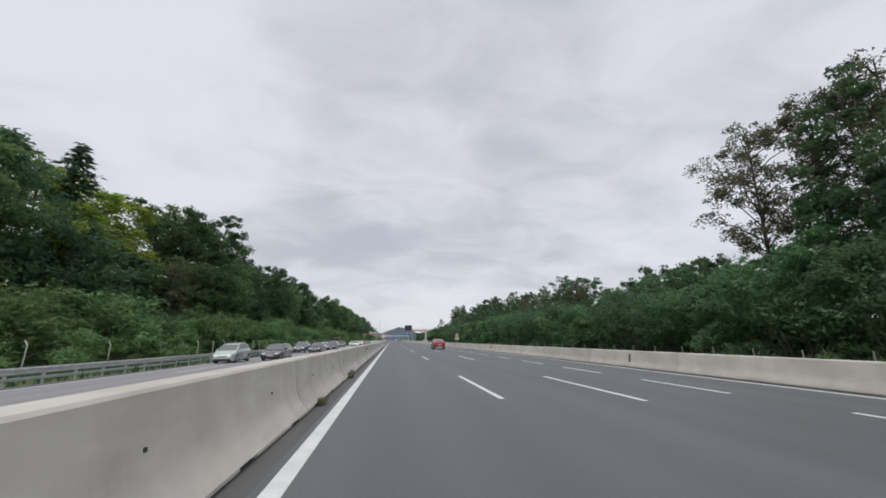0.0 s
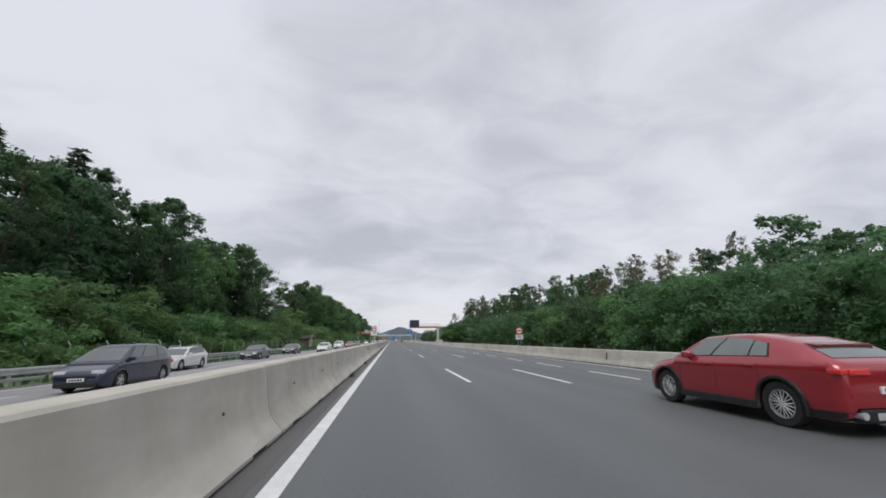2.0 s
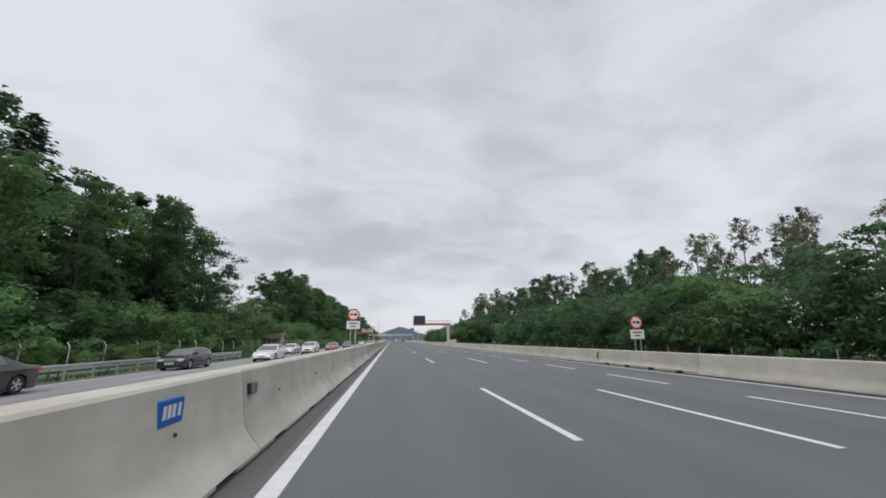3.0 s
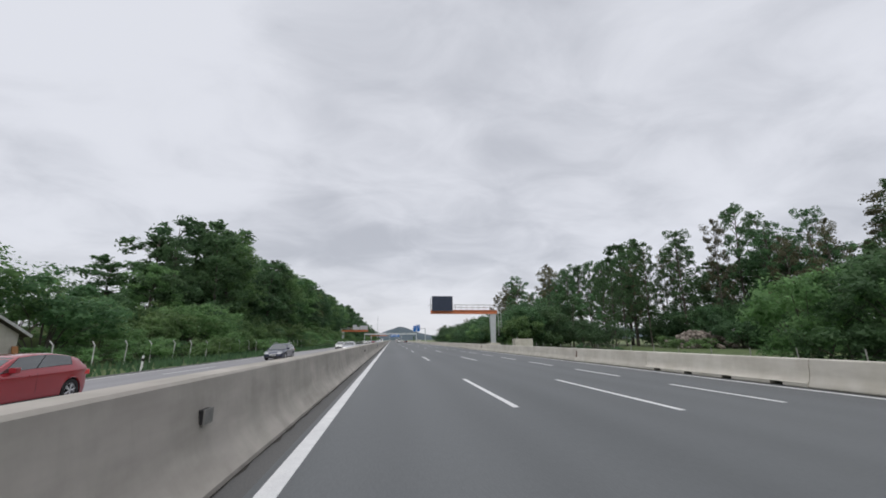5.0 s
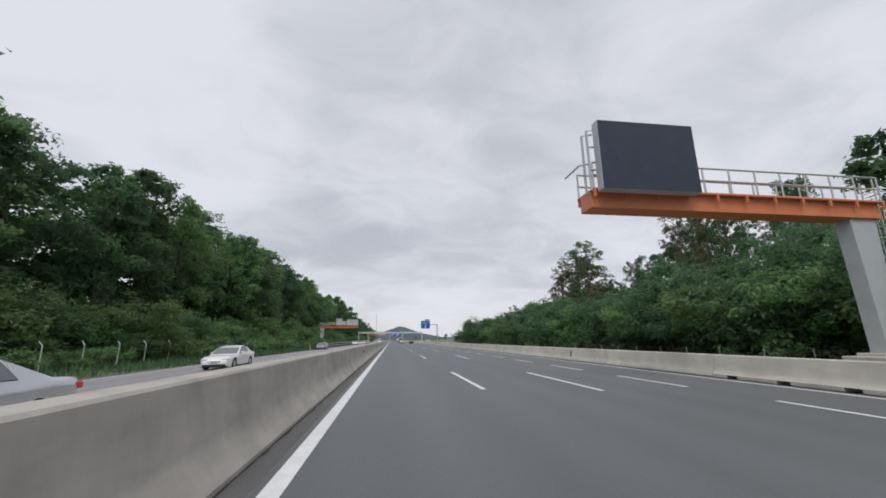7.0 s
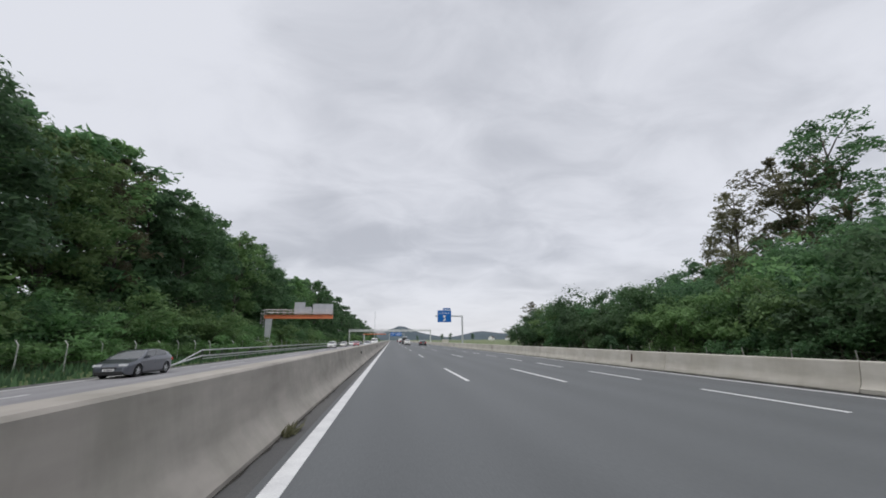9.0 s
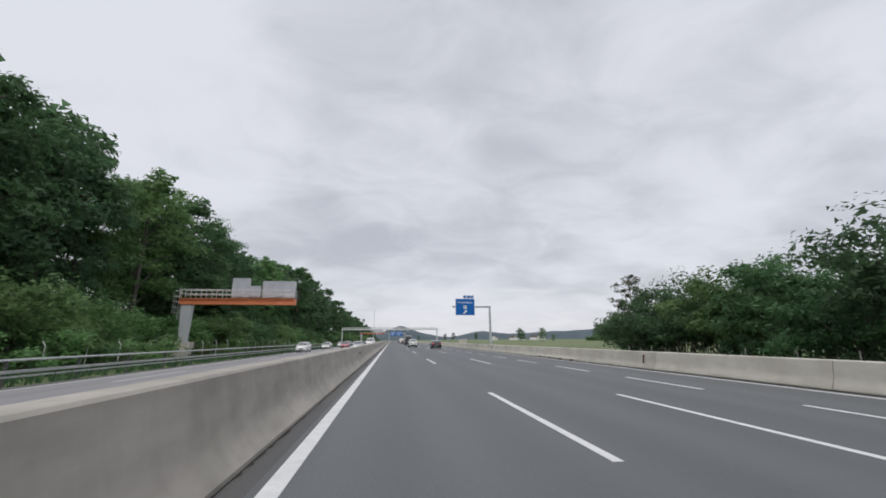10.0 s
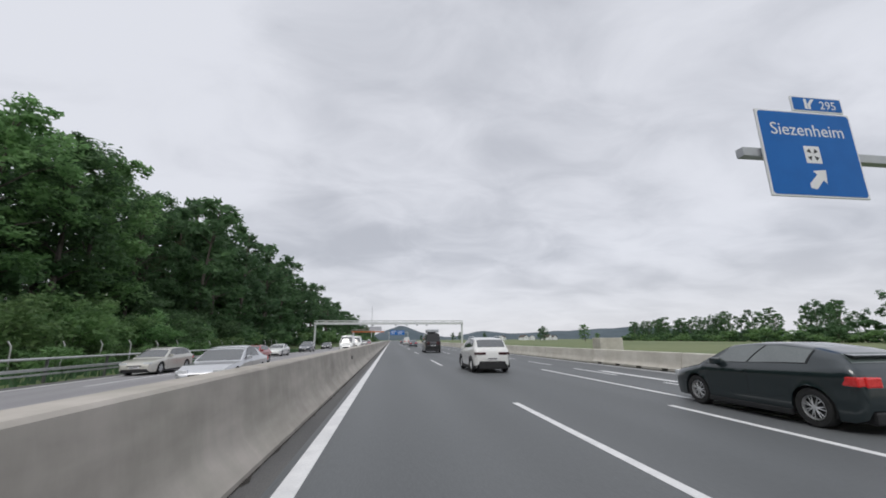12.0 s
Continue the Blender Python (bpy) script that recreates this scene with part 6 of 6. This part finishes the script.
    for s in (-1, 1):
        f0, f1 = cuts[0][0] - 0.012, cuts[-1][1] + 0.012
        (q0, q1, q2, q3) = (side(f0, 0), side(f1, 0), side(f1, 1), side(f0, 1))
        pane("window_surround", M_BLACK, [(((q0[0], q0[1] - 0.07), (q1[0], q1[1] - 0.07), (q2[0], q2[1] + 0.07), (q3[0], q3[1] + 0.07)), s)], 0.0075, nu=12)
        for a, b in cuts:
            pane("side_window", glass, [((side(a, 0), side(b, 0), side(b, 1), side(a, 1)), s)], 0.011)
        doors = (0.03, 0.39, 0.74) if len(cuts) > 2 else (0.03, 0.44)
        for f in doors:
            y = ys0 + (ys1 - ys0) * f
            b2 = bmesh.new()
            tube(b2, [skin(y, v, s, -0.003) for v in (1.3, 2.0, 3.0, 4.0, 5.0, 6.0)], 0.006, sides=5)
            part("door_joint", b2, M_BLACK, root)
        for f in doors[1:]:
            y = ys0 + (ys1 - ys0) * f + 0.16
            q = skin(y, 4.6, s, 0.005)
            b2 = bmesh.new()
            box(b2, q.x - 0.02, q.x + 0.02, y - 0.10, y + 0.10, q.z - 0.016, q.z + 0.016, 0.01)
            part("door_handle", b2, colour, root)
    # lamps, plates, grille, sill
    for s in (-1, 1):
        b2 = bmesh.new()
        box(b2, s * W * 0.33 - 0.19, s * W * 0.33 + 0.19, yf - 0.22, yf - 0.045, k["nose"] - 0.12, k["nose"] + 0.005, 0.03)
        part("headlight", b2, M_LAMP_CLEAR, root, "clear headlight")
        b2 = bmesh.new()
        zt = k["tbz"] - (0.15 if kind == "coupe_suv" else 0.20) if kind != "van" else 1.0
        lh = 0.05 if kind == "coupe_suv" else 0.085 if kind == "hatch" else 0.06 if kind == "crossover" else 0.075
        wt = W / 2 * plan_taper(yr, L)
        box(b2, *sorted((s * (wt - (0.32 if kind == "hatch" else 0.40)), s * (wt - 0.015))), yr - 0.010, yr + 0.20, zt - lh, zt + lh + (0.2 if kind == "van" else 0.0), 0.03)
        if kind != "van":
            wy = W / 2 * plan_taper(yr + 0.16, L) + 0.004
            box(b2, *sorted((s * (wy - 0.24), s * wy)), yr + 0.012, yr + 0.26, zt - lh * 0.8, zt + lh, 0.025)
        part("tail_light", b2, M_LAMP_DARK if dark_lamps else M_LAMP_RED, root, "dark-framed tail light" if dark_lamps else "red tail light")
        if exhaust:
            b2 = bmesh.new()
            tube(b2, [(s * W * 0.34, yr + 0.2, gc + 0.09), (s * W * 0.34, yr - 0.03, gc + 0.09)], 0.055, sides=12)
            part("exhaust_pipe", b2, M_RIM, root, "chrome exhaust pipe")
        b2 = bmesh.new()
        box(b2, s * (W / 2 + 0.02) - 0.09, s * (W / 2 + 0.02) + 0.09, k["ws"] - 0.62, k["ws"] - 0.48, k["belt"] + 0.0, k["belt"] + 0.14, 0.03)
        part("mirror", b2, colour, root)
        b2 = bmesh.new()
        box(b2, s * W * 0.492 - 0.03, s * W * 0.492 + 0.012, ax_r + R, ax_f - R, gc - 0.03, gc + (0.11 if cladding else 0.07), 0.015)
        part("sill", b2, M_BLACK, root)
        if cladding:
            for ax in (ax_f, ax_r):
                pts = arc(ax, r, R + 0.025, 196, -16, 14)
                b2 = bmesh.new()
                tube(b2, [(s * (W / 2 * plan_taper(ax, L) - 0.01), y, z) for y, z in pts], 0.035, sides=5)
                part("arch_trim", b2, M_BLACK, root)
        if rails:
            b2 = bmesh.new()
            tube(b2, [(s * wroof * 0.93, k["rf"] - 0.25, zr - 0.02), (s * wroof * 0.95, k["rf"] - 0.4, zr + 0.04), (s * wroof * 0.95, k["rr"] + 0.35, zr + 0.04), (s * wroof * 0.93, k["rr"] + 0.2, zr - 0.03)], 0.016, sides=5)
            part("roof_rail", b2, M_RIM, root)
    if kind in ("coupe_suv", "hatch"):
        b2 = bmesh.new()
        zs, ysp = lerp(top, k["rr"]) - 0.012, k["rr"]
        wsp = section(k["rr"])[8][0] * 0.90
        vs = [b2.verts.new(q) for q in ((-wsp, ysp + 0.16, zs + 0.025), (wsp, ysp + 0.16, zs + 0.025), (wsp * 0.95, ysp - 0.19, zs - 0.035), (-wsp * 0.95, ysp - 0.19, zs - 0.035),
                                        (-wsp, ysp + 0.16, zs - 0.03), (wsp, ysp + 0.16, zs - 0.03), (wsp * 0.95, ysp - 0.18, zs - 0.065), (-wsp * 0.95, ysp - 0.18, zs - 0.065))]
        for f in ((0, 1, 2, 3), (7, 6, 5, 4), (0, 4, 5, 1), (1, 5, 6, 2), (2, 6, 7, 3), (3, 7, 4, 0)):
            b2.faces.new([vs[i] for i in f])
        bmesh.ops.bevel(b2, geom=list(b2.edges), offset=0.012, segments=2, affect="EDGES")
        finish(b2, "spoiler", colour, root)
    if kind == "coupe_suv":
        b2 = bmesh.new()
        box(b2, -W * 0.22, W * 0.22, yr - 0.022, yr + 0.05, gc + 0.02, gc + 0.13, 0.02)
        part("skid_plate", b2, M_RIM, root, "silver rear skid plate")
    b2 = bmesh.new()
    box(b2, -W * 0.36, W * 0.36, yr - 0.008, yr + 0.16, gc - 0.02, gc + (0.34 if kind == "crossover" else 0.19), 0.045)
    for q in (-1, 1):
        if cladding:
            patch(b2, ((ax_r - R - 0.03, 0.05), (yr + 0.03, 0.05), (yr + 0.03, 0.85), (ax_r - R - 0.03, 0.85)), q, 0.006, 6, 3)
    part("rear_bumper", b2, M_BLACK, root)
    b2 = bmesh.new()
    box(b2, -W * 0.36, W * 0.36, yf - 0.14, yf + 0.008, gc + 0.02, gc + 0.18, 0.03)
    box(b2, -W * 0.20, W * 0.20, yf - 0.14, yf + 0.004, gc + 0.30, k["nose"] - 0.14, 0.03)
    part("grille", b2, M_BLACK, root)
    for y0, y1, z in ((yr - 0.025, yr + 0.02, k["tbz"] - 0.42), (yf - 0.02, yf + 0.022, gc + 0.26)):
        b2 = bmesh.new()
        box(b2, -0.26, 0.26, y0, y1, z - 0.055, z + 0.055, 0.006)
        pl = part("plate", b2, M_SIGN_WHITE, root, "white registration plate")
        b2 = bmesh.new()
        yb0, yb1 = (y0 - 0.004, y0) if y0 < 0 else (y1, y1 + 0.004)
        for i in range(5):
            box(b2, -0.2 + 0.085 * i, -0.14 + 0.085 * i, yb0, yb1, z - 0.03, z + 0.03)
        part("plate_bar", b2, M_BLACK, pl)
    tyre, rim, drum = wheel_meshes(r, spokes)
    for s in (-1, 1):
        for ax in (ax_f, ax_r):
            w = new("wheel"); w.parent = root
            w.matrix_basis = Matrix.Translation((s * (W / 2 - 0.125), ax, r)) @ (Matrix.Identity(4) if s > 0 else Matrix.Rotation(math.pi, 4, "Z"))
            for nm, me in (("tyre", tyre), ("rim", rim), ("brake_drum", drum)):
                o = new(nm, me); o.parent = w
    # dark underside between the wheels
    b2 = bmesh.new()
    box(b2, -W * 0.42, W * 0.42, yr + 0.25, yf - 0.25, gc - 0.02, gc + 0.5)
    part("underbody", b2, M_BLACK, root)
    return root


RED, BLACK, WHITE = paint("red", (0.34, 0.018, 0.028)), paint("black", (0.007, 0.008, 0.009), 0.0), paint("white", (0.72, 0.72, 0.70), 0.0)
SILVER, GREY, BLUE = paint("silver", (0.52, 0.53, 0.55), 0.5), paint("grey", (0.10, 0.11, 0.13), 0.4), paint("blue", (0.02, 0.06, 0.28))
PALEGREEN, NAVY = paint("pale_green", (0.46, 0.52, 0.47), 0.3), paint("navy", (0.015, 0.022, 0.05), 0.3)
BEIGE, DARK_TEAL = paint("beige", (0.55, 0.54, 0.49), 0.2), paint("dark_teal", (0.010, 0.020, 0.023), 0.1)


def put(ob, x, y, heading):
    z = 0.0 if x > X_MEDIAN else onc_z(x)
    tilt = 0.0 if x > X_MEDIAN else -math.degrees(math.atan(CROSS)) * (1 if heading == 0 else -1)
    ob.matrix_basis = Matrix.Translation((x, y, z + 0.004)) @ Matrix.Rotation(radians(heading), 4, "Z") @ Matrix.Rotation(radians(tilt), 4, "Y")
    return ob


# same direction
put(make_car("coupe_suv", RED, "red coupe-like SUV with alloy wheels on the grey road", spokes=9, cladding=True, exhaust=True, pale_glass=True), 7.64, 65.42, 0)
put(make_car("hatch", DARK_TEAL, "blackish green compact hatchback with alloy wheels on the grey road", spokes=7, pale_glass=True), 7.92, 365.12, 0)
put(make_car("crossover", WHITE, "white compact crossover with black lower cladding and roof rails", spokes=5, cladding=True, rails=True, dark_lamps=True), 4.42, 377.5, 0)
van_d = put(make_car("van", BLACK, "dark van seen from behind with a roof load", "van", dark_lamps=True), 4.75, 406.9, 0)
bm = bmesh.new()
box(bm, -0.7, 0.7, -2.3, 0.4, 2.36, 2.72, 0.12)
part("roof_box", bm, M_GREY_STEEL, van_d, "grey roof box")
grey_far = put(make_car("sedan", GREY, "dark grey saloon driving ahead", spokes=5), 4.6, 446.0, 0)
van_w = put(make_car("van", WHITE, "white delivery van with closed sides", "van", side_glass=False), 4.7, 486.0, 0)

# oncoming: one of each make first, then its repeats
LANE_A, LANE_B, LANE_C = -6.6, -10.75, -14.0
put(make_car("mpv", PALEGREEN, "pale silver-green people carrier on the oncoming carriageway"), LANE_C, 37.6, 180)
put(make_car("hatch", BLUE, "bright blue small hatchback on the oncoming carriageway"), LANE_C, 50.5, 180)
put(make_car("estate", BLACK, "black estate car on the oncoming carriageway"), LANE_B, 39.7, 180)
sed_b = put(make_car("sedan", BLACK, "black saloon on the oncoming carriageway"), LANE_B - 0.3, 61.9, 180)
suv_d = put(make_car("suv", GREY, "dark grey SUV on the oncoming carriageway", rails=True), LANE_C, 65.3, 180)
put(make_car("mpv", NAVY, "dark blue people carrier on the oncoming carriageway"), LANE_B, 75.4, 180)
est_w = put(make_car("estate", WHITE, "white estate car with roof rails on the oncoming carriageway", rails=True), LANE_C, 86.4, 180)
suv_w = put(make_car("crossover", WHITE, "white crossover on the oncoming carriageway"), LANE_B, 142.0, 180)
hat_k = put(make_car("hatch", BLACK, "small black hatchback on the oncoming carriageway"), LANE_C, 116.4, 180)
sed_w = put(make_car("sedan", WHITE, "white saloon on the oncoming carriageway"), LANE_B, 124.2, 180)
hat_r = put(make_car("hatch", RED, "red hatchback on the oncoming carriageway"), LANE_B + 0.6, 157.4, 180)
put(make_car("estate", NAVY, "dark blue estate car on the oncoming carriageway", rails=True), LANE_B, 186.2, 180)
sed_s = put(make_car("sedan", SILVER, "silver saloon on the oncoming carriageway"), LANE_A, 210.2, 180)
put(make_car("hatch", GREY, "slate grey hatchback on the oncoming carriageway"), LANE_C, 287.6, 180)
put(make_car("estate", BEIGE, "beige-white estate car on the oncoming carriageway"), LANE_C, 383.7, 180)
van_o = put(make_car("van", WHITE, "white delivery van on the oncoming carriageway", "van", side_glass=False), LANE_A, 418.1, 180)


def again(ob, x, y):
    put(copy_thing(ob, Matrix.Identity(4)), x, y, 180)


for ob, x, y in ((sed_b, LANE_C, 101.6), (sed_w, LANE_C, 145.0), (sed_w, LANE_B, 232.5), (hat_k, LANE_C, 446.0), (hat_r, LANE_B, 389.8),
                 (suv_w, LANE_C, 360.3), (sed_s, LANE_A, 374.5), (sed_w, LANE_C, 409.0), (suv_d, LANE_C, 426.0),
                 (van_o, LANE_A, 432.8), (est_w, LANE_B, 480.4), (sed_b, LANE_C, 499.7), (suv_w, LANE_B, 515.5), (sed_w, LANE_C, 530.2), (hat_r, LANE_B, 550.6), (est_w, LANE_C, 572.2), (van_o, LANE_C, 611.8)):
    again(ob, x, y)
for ob, x, y in ((grey_far, 4.6, 532.0), (van_w, 7.9, 572.0), (grey_far, 7.8, 516.0)):
    put(copy_thing(ob, Matrix.Identity(4)), x, y, 0)
